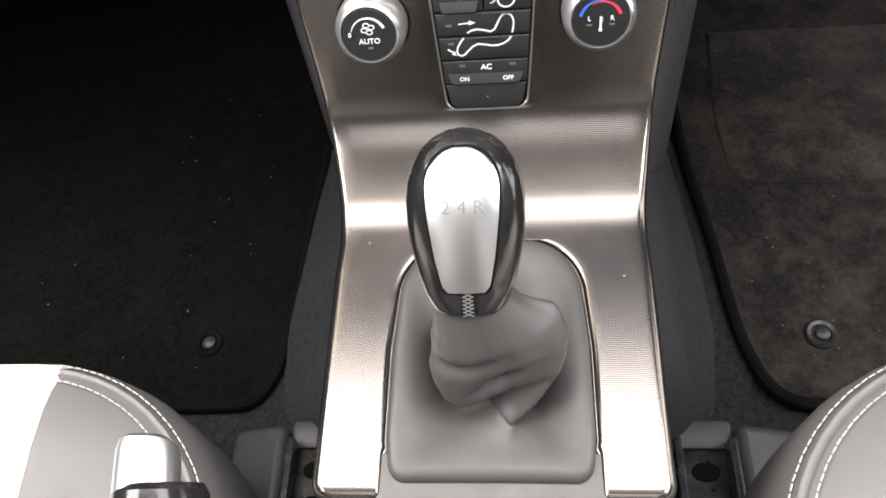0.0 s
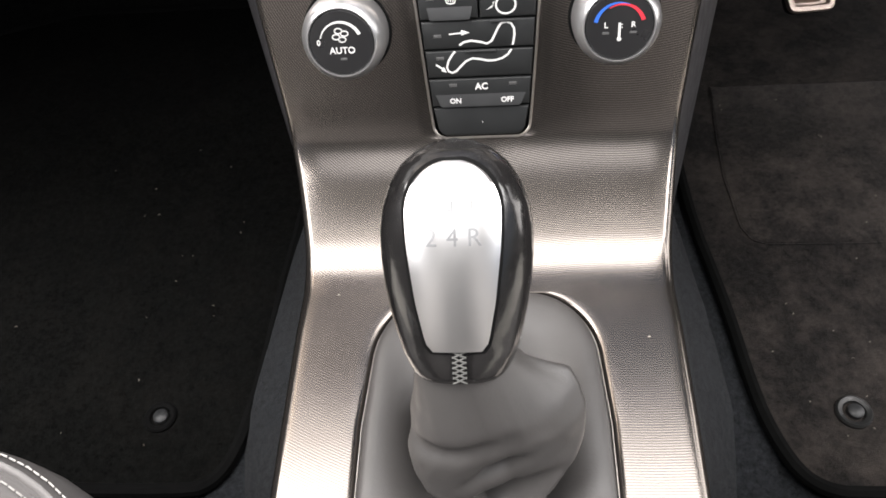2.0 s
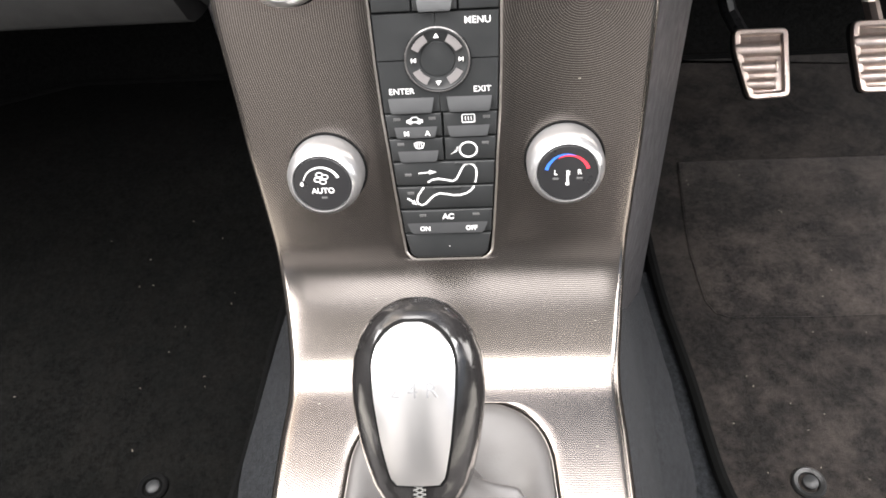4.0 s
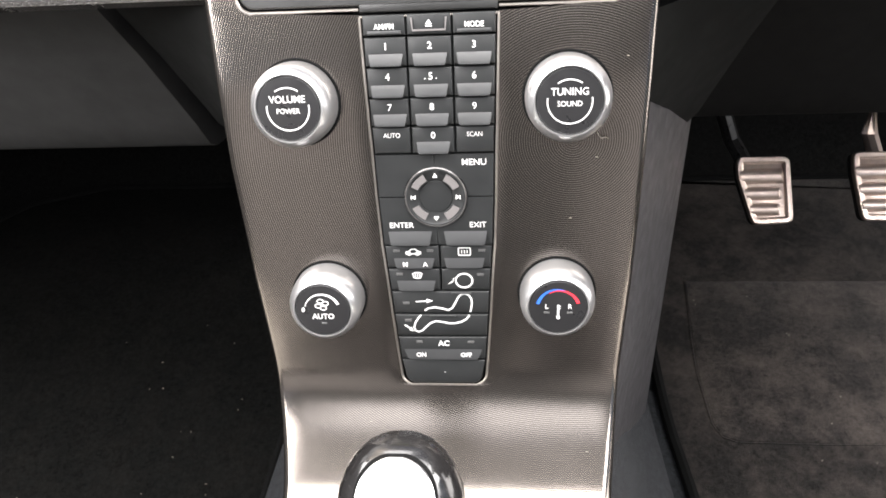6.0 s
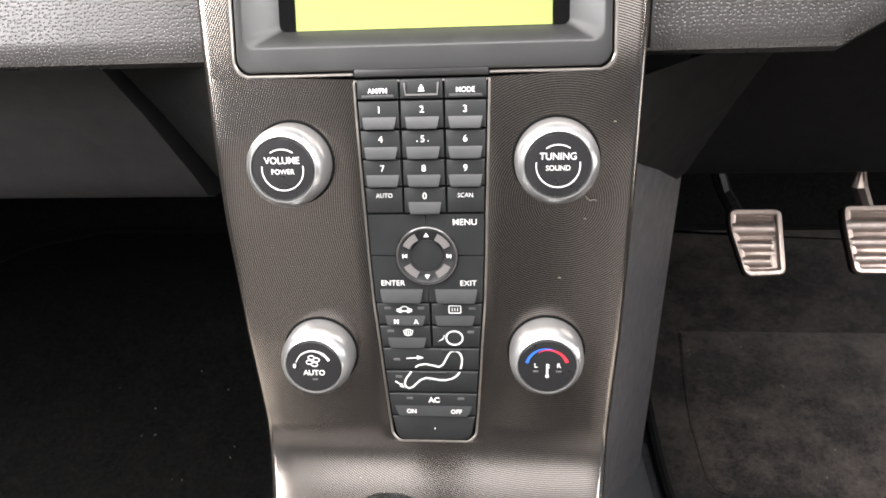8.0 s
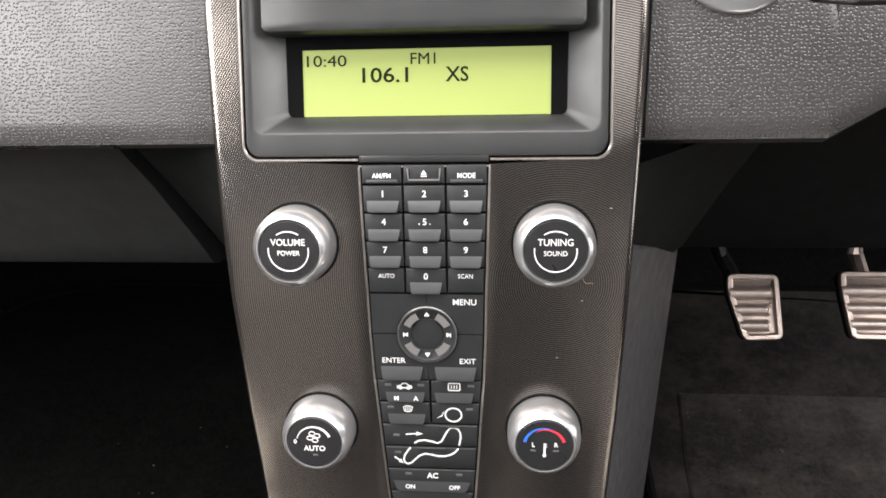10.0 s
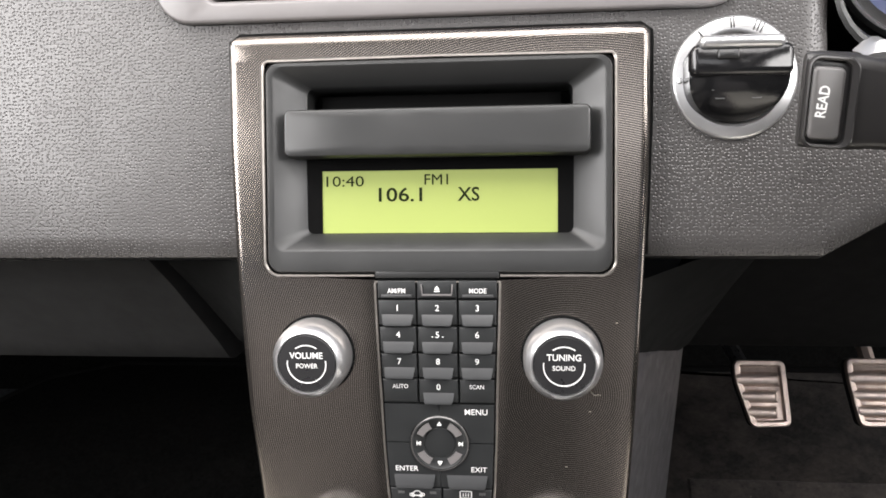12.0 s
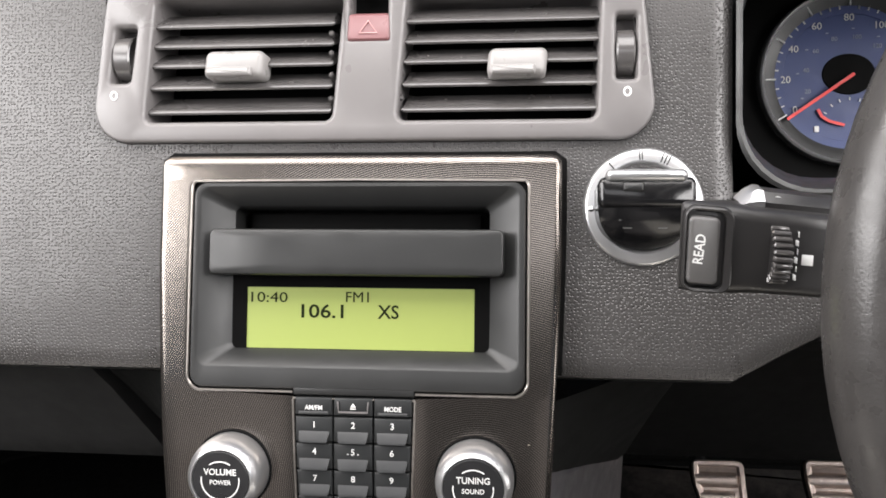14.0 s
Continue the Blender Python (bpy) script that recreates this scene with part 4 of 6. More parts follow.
rows_ = [[(x, y, 0.2822 + h) for x, h in ((-0.0505, -0.012), (-0.0505, 0.0), (-0.046, 0.0008), (0.046, 0.0008), (0.0505, 0.0), (0.0505, -0.012))] for y in (0.1435, 0.142, 0.1, 0.0, -0.2, -0.45)]
part("rear_cover", grid(rows_), surface("grey_rear_strip", (0.080, 0.074, 0.070), 0.5, grain=1500, relief=0.2, vary=0.08), console, "dark grey plastic strip behind the gaiter")

for side in (-1, 1):
    foot = lambda y: float(np.interp(y, [-0.5, 0.25, 0.33, 0.42, 0.53], [0.150, 0.165, 0.178, 0.172, 0.160])) + (0.022 if side < 0 else 0)
    rows_ = []
    for y in np.linspace(-0.5, 0.54, 64):
        f = foot(y)
        prof_ = [(0.072, 0.262), (0.082, 0.245), (0.094, 0.21), (0.110, 0.16), (0.126, 0.10), (0.142, 0.05), (f - 0.008, 0.016), (f, 0.006), (f + 0.03, 0.0035)]
        k_ = float(np.interp(y, [0.205, 0.250], [0.40, 1.0]))
        rows_.append([(side * (0.072 + (x - 0.072) * k_ + 0.0012 * noise.noise((y * 30, z * 30, side))), y, z) for x, z in prof_])
    structure("trim", grid(rows_), M_CARPET, "dark grey felt carpet on the tunnel side")

# ---- gear lever ----
lever = thing("gear_lever", (0, 0.19, TUNNEL_Z), "leather gear knob with silver plate and grey gaiter", "gear lever")
KNOB_AT = Vector((-0.0055, 0.1845, 0.3595))
KU, KN = Vector((0, 0.679, 0.734)), Vector((0, -0.734, 0.679))


def knob_pt(x, u, h):
    return KNOB_AT + Vector((x, 0, 0)) + KU * u + KN * h


us = [-0.0122, -0.0119, -0.0108, -0.0080, -0.004, 0.003, 0.010, 0.018, 0.026, 0.034, 0.042, 0.049, 0.0545, 0.0585, 0.0608, 0.0618]
ws = [0.0128, 0.0140, 0.0152, 0.0166, 0.0184, 0.0203, 0.0218, 0.0230, 0.0238, 0.0238, 0.0226, 0.0200, 0.0163, 0.0115, 0.0062, 0.0003]
ds_ = [0.0125, 0.0135, 0.0140, 0.0146, 0.0152, 0.0158, 0.0162, 0.0166, 0.0168, 0.0168, 0.0164, 0.0152, 0.0130, 0.0098, 0.0056, 0.0003]


def bow(u):
    """The plate and the grip round it swell towards the driver."""
    q = min(1, max(0, (u + 0.001) / 0.057))
    return 0.0030 * 4 * q * (1 - q)


def knob_ring(u, grow=0.0):
    w, d = float(np.interp(u, us, ws)) + grow, float(np.interp(u, us, ds_)) + grow
    pts = []
    for k in range(40):
        a = 2 * math.pi * k / 40
        c, s_ = math.cos(a), math.sin(a)
        e = 0.86
        pts.append(knob_pt(w * math.copysign(abs(c) ** e, c), u, -0.0168 + d * math.copysign(abs(s_) ** e, s_) + bow(u) * max(0, s_) * 0.95))
    return pts


fine_u = list(np.interp(np.linspace(0, len(us) - 1, 46), range(len(us)), us))
part("knob_grip", grid([knob_ring(u) for u in fine_u], close_u=True, cap=True), M_LEATHER, lever, "worn black leather grip", smooth=60)


def plate_half(u):
    w = float(np.interp(u, [-0.0010, 0.0006, 0.002, 0.0146, 0.0315, 0.040], [0.0074, 0.0088, 0.0095, 0.0118, 0.0138, 0.0141]))
    if u > 0.040:
        w = 0.0141 * math.sqrt(max(0.0004, 1 - ((u - 0.040) / 0.0160) ** 2.2))
    return w


def grip_front(x, u):
    """How far the grip's face stands out at x, u."""
    w, d = float(np.interp(u, us, ws)), float(np.interp(u, us, ds_))
    k = min(0.999, (abs(x) / w) ** (1 / 0.86)) if w > 0.001 else 0.999
    s_ = math.sqrt(1 - k * k)
    return -0.0168 + d * s_ ** 0.86 + bow(u) * s_ * 0.95


def plate_skin(lift, grow):
    ups = list(np.linspace(-0.0010, 0.040, 18)) + list(0.040 + 0.0158 * np.sin(np.linspace(0.08, 1, 14) * math.pi / 2))
    rows_ = []
    for u in ups:
        w = plate_half(u) + grow
        uu = u + grow * (1 if u > 0.03 else -1)
        rows_.append([knob_pt(w * k, uu, grip_front(w * k, uu) + lift - 0.0006) for k in np.linspace(-1, 1, 21)])
    return rows_


def plate_mesh(lift, depth, grow=0.0):
    top, low = plate_skin(lift, grow), plate_skin(lift - depth, grow + 0.0002)
    ring = lambda r: [p for p in r[0]] + [row[-1] for row in r[1:-1]] + [p for p in reversed(r[-1])] + [row[0] for row in reversed(r[1:-1])]
    return join(grid(top), grid([ring(top), ring(low)], close_u=True))


part("plate_groove", plate_mesh(0.0010, 0.004, 0.0009), M_BLACK, lever)
plate = part("knob_plate", plate_mesh(0.0016, 0.003), M_PLATE, lever, "silver plate engraved with the shift pattern", smooth=50)


def engrave(bm):
    return moved(bm, lambda c: knob_pt(c.x, c.y, grip_front(c.x, c.y) + 0.0011 + c.z))


for text, x, u in (("2", -0.0062, 0.0345), ("4", 0.0000, 0.0345), ("R", 0.0062, 0.0345), ("1", -0.0062, 0.0485), ("3", 0.0, 0.0490), ("5", 0.0056, 0.0485)):
    part("engraving", engrave(lettering(text, 0.0052 if u < 0.04 else 0.0034, x, u, -0.0001, 0.00025, 0.95)), M_ENGRAVE, plate)
lines = [ribbon([(x - 0.0024, 0.0422), (x + 0.0016, 0.0422)], 0.0005, -0.0001, 0.00015) for x in (-0.0050, 0.0012)] + [ribbon([(x, 0.0398), (x, 0.0446)], 0.0004, -0.0001, 0.00015) for x in (-0.0058, 0.0, 0.0058)]
part("engraving", engrave(join(*lines)), M_ENGRAVE, plate)
stitches = []
for k in range(6):
    u = -0.0020 - 0.0017 * k
    y0 = -0.0168 + float(np.interp(u, us, ds_)) + 0.0004 + bow(u) * 0.95
    for sg in (-1, 1):
        stitches.append(tube([knob_pt(0.0004 - sg * 0.0021, u + 0.0010, y0 - 0.0001), knob_pt(0.0004, u, y0 + 0.0002), knob_pt(0.0004 + sg * 0.0021, u - 0.0010, y0 - 0.0001)], 0.00028, 5))
part("stitching", join(*stitches), M_DARKTHREAD, lever, "grey cross stitching below the plate")

# gaiter: padded border, groove, and the folded bag up to the knob
def border(d, n=144):
    """The gaiter's rounded outline, inset by d, at even angles round its middle."""
    pts = outline(boot_half, BOOT["s0"] - 0.0005, BOOT["s1"] + 0.0005, 0.0008)
    for a, b in ((pts[-1], pts[0]), (pts[len(pts) // 2 - 1], pts[len(pts) // 2])):
        pts = pts + [(a[0] + (b[0] - a[0]) * q / 40, a[1] + (b[1] - a[1]) * q / 40) for q in range(1, 40)]
    cs = (BOOT["s0"] + BOOT["s1"]) / 2 - 0.004
    ang = np.array([math.atan2(s - cs, x) for x, s in pts])
    rad = np.array([math.hypot(x, s - cs) for x, s in pts])
    order = np.argsort(ang)
    ang, rad = ang[order], rad[order]
    ang, rad = np.concatenate([ang - 2 * math.pi, ang, ang + 2 * math.pi]), np.concatenate([rad, rad, rad])
    out = []
    for k in range(n):
        a = -math.pi + 2 * math.pi * k / n
        r = float(np.interp(a, ang, rad)) - d
        out.append((r * math.cos(a), cs + r * math.sin(a)))
    return out


gy = lambda s: s - 0.10
AXIS = Vector((0.002, 0.186, 0.0))
NECK_AT = Vector((-0.0055, 0.1905, 0.3415))
TURN = [-math.pi + 2 * math.pi * k / 180 for k in range(180)]


def around(a, angles, values):
    """Interpolate round the axis, with a closed turn."""
    return float(np.interp(a, angles, values, period=2 * math.pi))


def ease(q):
    q = min(1.0, max(0.0, q))
    return q * q * (3 - 2 * q)


def bag_radius(a, z):
    """The slack bag: a swag that hangs at the front, a long winding ridge beside it, and creases."""
    neck = around(a, [-3.1, -2.4, -1.57, -0.8, 0.0, 1.57, 2.6], [0.0225, 0.0178, 0.0130, 0.0140, 0.0165, 0.0185, 0.0215])
    lip_z = around(a, [-3.1, -2.72, -2.56, -2.31, -2.0, -1.67, -1.2, -0.7, 0.4, 2.0], [0.321, 0.311, 0.305, 0.2995, 0.2962, 0.2992, 0.304, 0.308, 0.303, 0.305])
    full = around(a, [-3.1, -2.72, -2.56, -2.31, -2.0, -1.67, -1.2, -0.7, 0.4, 2.0], [0.0262, 0.0298, 0.0314, 0.0322, 0.0290, 0.0228, 0.0195, 0.0215, 0.0225, 0.0255])
    under = around(a, [-3.1, -2.6, -2.2, -1.8, -1.3, -0.8, 0.2, 1.5, 2.6], [0.004, 0.0095, 0.0150, 0.0130, 0.0075, 0.0050, 0.0040, 0.001, 0.001])
    if z > lip_z:
        r = neck + (full - neck) * max(0.0, (0.334 - z) / (0.334 - lip_z)) ** 0.72
    else:
        r = full - under * ease((lip_z - z) / 0.0055)
    at = float(np.interp(z, [0.280, 0.284, 0.288, 0.292, 0.298, 0.304, 0.312, 0.322, 0.328, 0.335], [-1.52, -1.42, -1.28, -1.03, -0.76, -0.49, -0.22, 0.0, 0.2, 0.6]))
    top = float(np.interp(z, [0.274, 0.280, 0.284, 0.288, 0.292, 0.298, 0.304, 0.312, 0.322, 0.328, 0.335], [0.0315, 0.0316, 0.0322, 0.0330, 0.0325, 0.0320, 0.0325, 0.0340, 0.0338, 0.0315, 0.0265]))
    d = (a - at + math.pi) % (2 * math.pi) - math.pi
    wide = float(np.interp(z, [0.280, 0.292], [0.40, 0.14])) if d > 0 else float(np.interp(z, [0.282, 0.292, 0.300, 0.320], [0.26, 0.34, 0.36, 0.55]))
    r += max(0.0, top - r) * math.exp(-abs(d / wide) ** (1.5 if d > 0 else 1.15))
    r -= 0.0080 * math.exp(-((a + 1.40) / 0.36) ** 2 - ((z - 0.3105 - 0.009 * (a + 1.4)) / 0.0026) ** 2)
    r -= 0.0042 * math.exp(-((a + 2.1) / 0.65) ** 2 - ((z - 0.3205 - 0.004 * (a + 2.1)) / 0.0030) ** 2)
    return r


def pool(a):
    """How far the groove round the bag is filled where the ridge runs out into the border."""
    return math.exp(-((a + 1.45) / (0.58 if a < -1.45 else 0.46)) ** 2)


def bag_point(a, z, grow=0.0, at_z=None):
    low = 0.2735 + 0.0136 * pool(a)
    r = bag_radius(a, max(z, low)) + grow
    v = Vector((AXIS.x + r * math.cos(a), AXIS.y + r * math.sin(a), z if at_z is None else at_z))
    v.z = max(v.z, low)
    return v + Vector((math.cos(a), math.sin(a), 0.3)) * (0.0007 * noise.noise(v * 75) + 0.0003 * noise.noise(v * 240))


ringz = []
for d, z in ((0.0010, -0.0050), (0.0012, 0.0002), (0.0022, 0.0024), (0.0045, 0.0040), (0.0085, 0.0042), (0.0120, 0.0026)):
    ringz.append([Vector((x, gy(s), TUNNEL_Z + z)) for x, s in border(d, 180)])
fill = [pool(a) for a in TURN]
for mix, low, drop in ((0.50, 0.2868, 0.002), (0.84, 0.2836, 0.012), (1.0, 0.2770, 0.026)):
    ring = []
    for a, p, f in zip(TURN, ringz[5], fill):
        foot = bag_point(a, 0.276, 0.0028)
        ring.append(Vector((p.x + (foot.x - p.x) * mix, p.y + (foot.y - p.y) * mix, low + f * (0.2868 - low) - drop * (1 - f) * 0.45)))
    ringz.append(ring)
ringz.append([bag_point(a, 0.276, 0.0, 0.2735) for a in TURN])
for z in np.arange(0.278, 0.3305, 0.0011):
    ringz.append([bag_point(a, float(z)) for a in TURN])
cuff = [NECK_AT + Vector((0.0150 * math.cos(a), 0, 0)) - KN * 0.0132 * math.sin(a) for a in TURN]
base = ringz[-1]
for q in np.linspace(0.08, 1.0, 14):
    ringz.append([a.lerp(b, float(q)) + (KU * 0.004 * q * q) for a, b in zip(base, cuff)])
for _ in range(2):
    ringz = ringz[:3] + [[a * 0.14 + b * 0.72 + c * 0.14 for a, b, c in zip(*ringz[i - 1:i + 2])] for i in range(3, len(ringz) - 1)] + [ringz[-1]]
    ringz = ringz[:3] + [[r[k - 1] * 0.12 + r[k] * 0.76 + r[(k + 1) % 180] * 0.12 for k in range(180)] for r in ringz[3:]]
part("gaiter", grid(ringz, close_u=True), M_GAITER, lever, "soft grey leather gaiter with folds", smooth=80)

# ---- dashboard ----
FASCIA_LEAN = math.atan(0.536)


def on_dash(x, v, h=0.0):
    """x across, v up the slope from the lower edge, h towards the cabin."""
    v -= 0.0012
    return Vector((x, 0.407 + v * math.sin(FASCIA_LEAN) - h * math.cos(FASCIA_LEAN), 0.485 + v * math.cos(FASCIA_LEAN) + h * math.sin(FASCIA_LEAN)))


def dash(bm):
    return moved(bm, lambda c: on_dash(c.x, c.y, c.z))


dashboard = thing("dashboard", (0, 0.45, 0.34), "grey grained soft plastic dashboard of a car", "dashboard")


def fascia():
    xs = sorted(list(np.linspace(-0.72, 0.180, 40)) + [-0.1365, -0.088, 0.088, 0.1395, 0.168, 0.172, 0.1745, 0.177, 0.179, 0.1805, 0.182])
    vs = [(0.020, -0.060), (0.006, -0.050), (-0.002, -0.018), (-0.003, -0.009), (-0.001, -0.003), (0.004, -0.0004), (0.010, 0.0), (0.05, 0.0), (0.1060, 0.0), (0.1205, 0.0), (0.16, 0.0), (0.1975, 0.0), (0.210, -0.002), (0.225, -0.012), (0.234, -0.030), (0.240, -0.06), (0.22, -0.20), (0.17, -0.44)]
    bm = bmesh.new()
    rows_ = [[bm.verts.new(on_dash(x, v, h - 0.10 * max(0, abs(x) - 0.45) ** 2 - 0.006 * min(1, max(0, (x - 0.170) / 0.012)) ** 2.4 * min(1, max(0, (v - 0.06) / 0.03)))) for v, h in vs] for x in xs]
    for i in range(len(xs) - 1):
        for j in range(len(vs) - 1):
            xm, vm = (xs[i] + xs[i + 1]) / 2, (vs[j][0] + vs[j + 1][0]) / 2
            if -0.1365 < xm < 0.1395 and 0.1205 < vm < 0.1975 and vs[j][1] > -0.001 or abs(xm) < 0.088 and vm < 0.106 and j < 8:
                continue
            bm.faces.new([rows_[i][j], rows_[i + 1][j], rows_[i + 1][j + 1], rows_[i][j + 1]])
    return bm


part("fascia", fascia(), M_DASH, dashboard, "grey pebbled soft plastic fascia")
# dark joint between the fascia and the console panel
slope = Vector((0, math.sin(FASCIA_LEAN), math.cos(FASCIA_LEAN)))
side_ = [(s, (on(0, s, -0.004) - Vector((0, 0.407, 0.485))).dot(slope) + 0.0012) for s in np.linspace(S_TOP - 0.104, S_TOP, 40)]
joint = [(edge_half(s, 1), v) for s, v in side_] + [(-edge_half(s, -1), v) for s, v in reversed(side_)]
part("panel_joint", dash(grid([[(x, v, -0.0006) for x, v in inset(joint, -0.0030)], [(x, v, 0.0006) for x, v in inset(joint, -0.0022)], [(x, v, 0.0006) for x, v in inset(joint, 0.003)]], close_u=True)), M_BLACK, dashboard)
# right of the cluster opening: a lower apron under the instruments
rows_ = []
for x in np.linspace(0.182, 0.72, 24):
    lift = 0.026 * min(1, max(0, (x - 0.190) / 0.035)) ** 0.8
    prof_ = [(0.020 + lift, -0.060), (0.006 + lift, -0.050), (-0.002 + lift, -0.018), (-0.003 + lift, -0.009), (-0.001 + lift, -0.003), (0.004 + lift, -0.0004), (0.012 + lift, 0.0), (0.05 + lift * 0.5, 0.0), (0.085, 0.0), (0.090, -0.006), (0.090, -0.12)]
    rows_.append([on_dash(x, v, h) for v, h in prof_])
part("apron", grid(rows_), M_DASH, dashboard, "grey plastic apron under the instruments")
for side in (-1, 1):
    rows_ = []
    drop = [(0.435, 0.488), (0.450, 0.468), (0.469, 0.42), (0.487, 0.362), (0.4915, 0.343), (0.498, 0.337), (0.535, 0.336), (0.80, 0.36)] if side < 0 else [(0.435, 0.488), (0.452, 0.468), (0.474, 0.42), (0.494, 0.368), (0.499, 0.352), (0.506, 0.346), (0.54, 0.344), (0.80, 0.36)]
    # the inner end of the left panel rolls away behind the cheek
    for off in (-0.040, -0.010, -0.004, 0.0, 0.003, 0.006, 0.009, 0.012, 0.015):
        inward = min(0.050, 420 * (0.0125 - off) ** 2) if side < 0 and off < 0.0125 else 0.0
        rows_.append([(side * (0.1562 + (z - 0.360) * 0.165 + off), y + inward, z) for y, z in drop])
    for x in np.linspace(0.21, 0.72, 16):
        rows_.append([(side * x, y, z) for y, z in drop])
    # one plastic, two base colours: light painted in on the left, shade right
    part("knee_panel", grid(rows_), surface("left_knee_lit_plastic", (0.034, 0.034, 0.034), 0.8, grain=1500, relief=0.3, spec=0.15) if side < 0 else surface("right_knee_shaded_plastic", (0.006, 0.006, 0.006), 0.8, grain=1500, relief=0.3, spec=0.12), dashboard, "plastic panel under the dashboard, light level put into its colour")

# ---- centre air vents ----
def plate_with_holes(outer, holes, h_top, h_edge, depth):
    """A flat plate with rounded openings, filled between its outlines and given sides."""
    bm = bmesh.new()
    loops = []
    for poly, h in [(outer, h_top)] + [(p, h_top) for p in holes]:
        vs = [bm.verts.new((x, y, h)) for x, y in poly]
        es = [bm.edges.new((vs[i], vs[(i + 1) % len(vs)])) for i in range(len(vs))]
        loops.append((vs, es))
    bmesh.ops.triangle_fill(bm, use_beauty=True, use_dissolve=False, edges=[e for _, es in loops for e in es])
    for k, (vs, es) in enumerate(loops):
        grow = -1 if k == 0 else 1
        poly = [(v.co.x, v.co.y) for v in vs]
        for dist, h in (((0.0010, h_top - 0.0004), (0.0016, h_top - 0.0014), (0.0018, h_edge)) if k == 0 else ((0.0010, h_top - 0.0003), (0.0020, h_top - 0.0012), (0.0025, h_top - 0.0026), (0.0027, h_top - depth))):
            ring_ = [bm.verts.new((x, y, h)) for x, y in inset(poly, grow * dist)]
            for i in range(len(vs)):
                j = (i + 1) % len(vs)
                bm.faces.new([vs[i], vs[j], ring_[j], ring_[i]])
            vs = ring_
            poly = poly
    return bm


def rr2(x0, x1, v0, v1, r, n=5):
    return rounded((x1 - x0) / 2, (v1 - v0) / 2, r, n, (x0 + x1) / 2, (v0 + v1) / 2)


def skewed(poly, v0, k):
    """Lean an outline's sides towards the middle as it rises."""
    return [(x - math.copysign(1, x) * (v - v0) * k, v) for x, v in poly]


vents = thing("air_vents", on_dash(0.002, 0.12), "grey twin centre air vents with horizontal slats", "air vent")
outer = skewed(rr2(-0.1375, 0.1415, 0.1185, 0.2020, 0.016, 8), 0.12, 0.10)
right_hole = [(x + (v - 0.1254) * (0.080 - 0.5 * (x - 0.0188)), v) for x, v in rr2(0.0186, 0.1158, 0.1254, 0.1885, 0.004)]
holes = [inset(skewed(rr2(-0.1125, -0.0148, 0.1256, 0.1885, 0.004), 0.127, 0.09), -0.0026), inset(right_hole, -0.0026)]
holes += [rr2(-0.0082, 0.0160, 0.1636, 0.1960, 0.002), inset(skewed(rr2(-0.1332, -0.1196, 0.1446, 0.1755, 0.003), 0.1446, 0.12), -0.0012), inset(rr2(0.1240, 0.1362, 0.1428, 0.1765, 0.003), -0.0012)]
part("housing", dash(plate_with_holes(inset(outer, -0.0018), holes, 0.0045, -0.004, 0.030)), M_VENT, vents, "satin grey vent surround", smooth=50)
part("seam", dash(moved(grid([[(x, v, -0.0005) for x, v in inset(outer, -0.0040)], [(x, v, 0.0006) for x, v in inset(outer, -0.0034)], [(x, v, 0.0006) for x, v in inset(outer, 0.002)]], close_u=True), lambda c: c)), M_BLACK, vents)
for x0, x1 in ((-0.116, -0.013), (0.017, 0.121)):
    part("duct", dash(slab(rr2(x0, x1, 0.124, 0.192, 0.004), -0.045, -0.0285, 0.0005)), M_BLACK, vents)
    for v in (0.1312, 0.1437, 0.1551, 0.1652, 0.1755):
        a0, a1 = x0 + 0.003 + (v - 0.125) * 0.04, x1 - 0.003 + (v - 0.125) * 0.04
        sec = [(0.0006, -0.0015), (0.0, -0.0006), (0.0003, 0.0006), (0.0015, 0.0017), (0.0060, 0.0047), (0.0140, 0.0094), (0.0140, 0.0078), (0.0060, 0.0020), (0.0020, -0.0009)]
        rows_ = []
        for x in (a0, a0 + 0.0015, a1 - 0.0015, a1):
            thin = 0.5 if x in (a0, a1) else 1.0
            rows_.append([(x, v + h * thin, 0.0010 - d) for d, h in sec])
        part("slat", dash(grid(rows_, close_u=True, cap=True)), M_SLAT, vents)
    for v in (0.1372, 0.1494, 0.1604, 0.1704):
        part("slat_pin", dash(moved(lathe([(0.0, 0.0), (0.0013, 0.0), (0.0014, 0.0016), (0.0008, 0.0024), (0.0, 0.0025)], 12), lambda c, v=v: Vector(((x1 if x0 < 0 else x0 + 0.006) - 0.003 + c.x, v + c.y, -0.002 + c.z)))), M_SLAT, vents)
for x0, x1, v0 in ((-0.0798, -0.0492, 0.1466), (0.0630, 0.0915, 0.1454)):
    body_ = moved(slab(rr2(x0, x1, v0, v0 + 0.0138, 0.0035), -0.004, 0.0090, 0.0028), lambda c: Vector((c.x + (c.y - 0.1466) * 0.08, c.y, c.z)))
    part("vent_tab", dash(join(body_, slab(rr2(x0 + 0.0022, x1 - 0.0050, v0 + 0.0006, v0 + 0.0052, 0.001), 0.006, 0.0112, 0.0013))), M_TAB, vents, "grey slider tab")
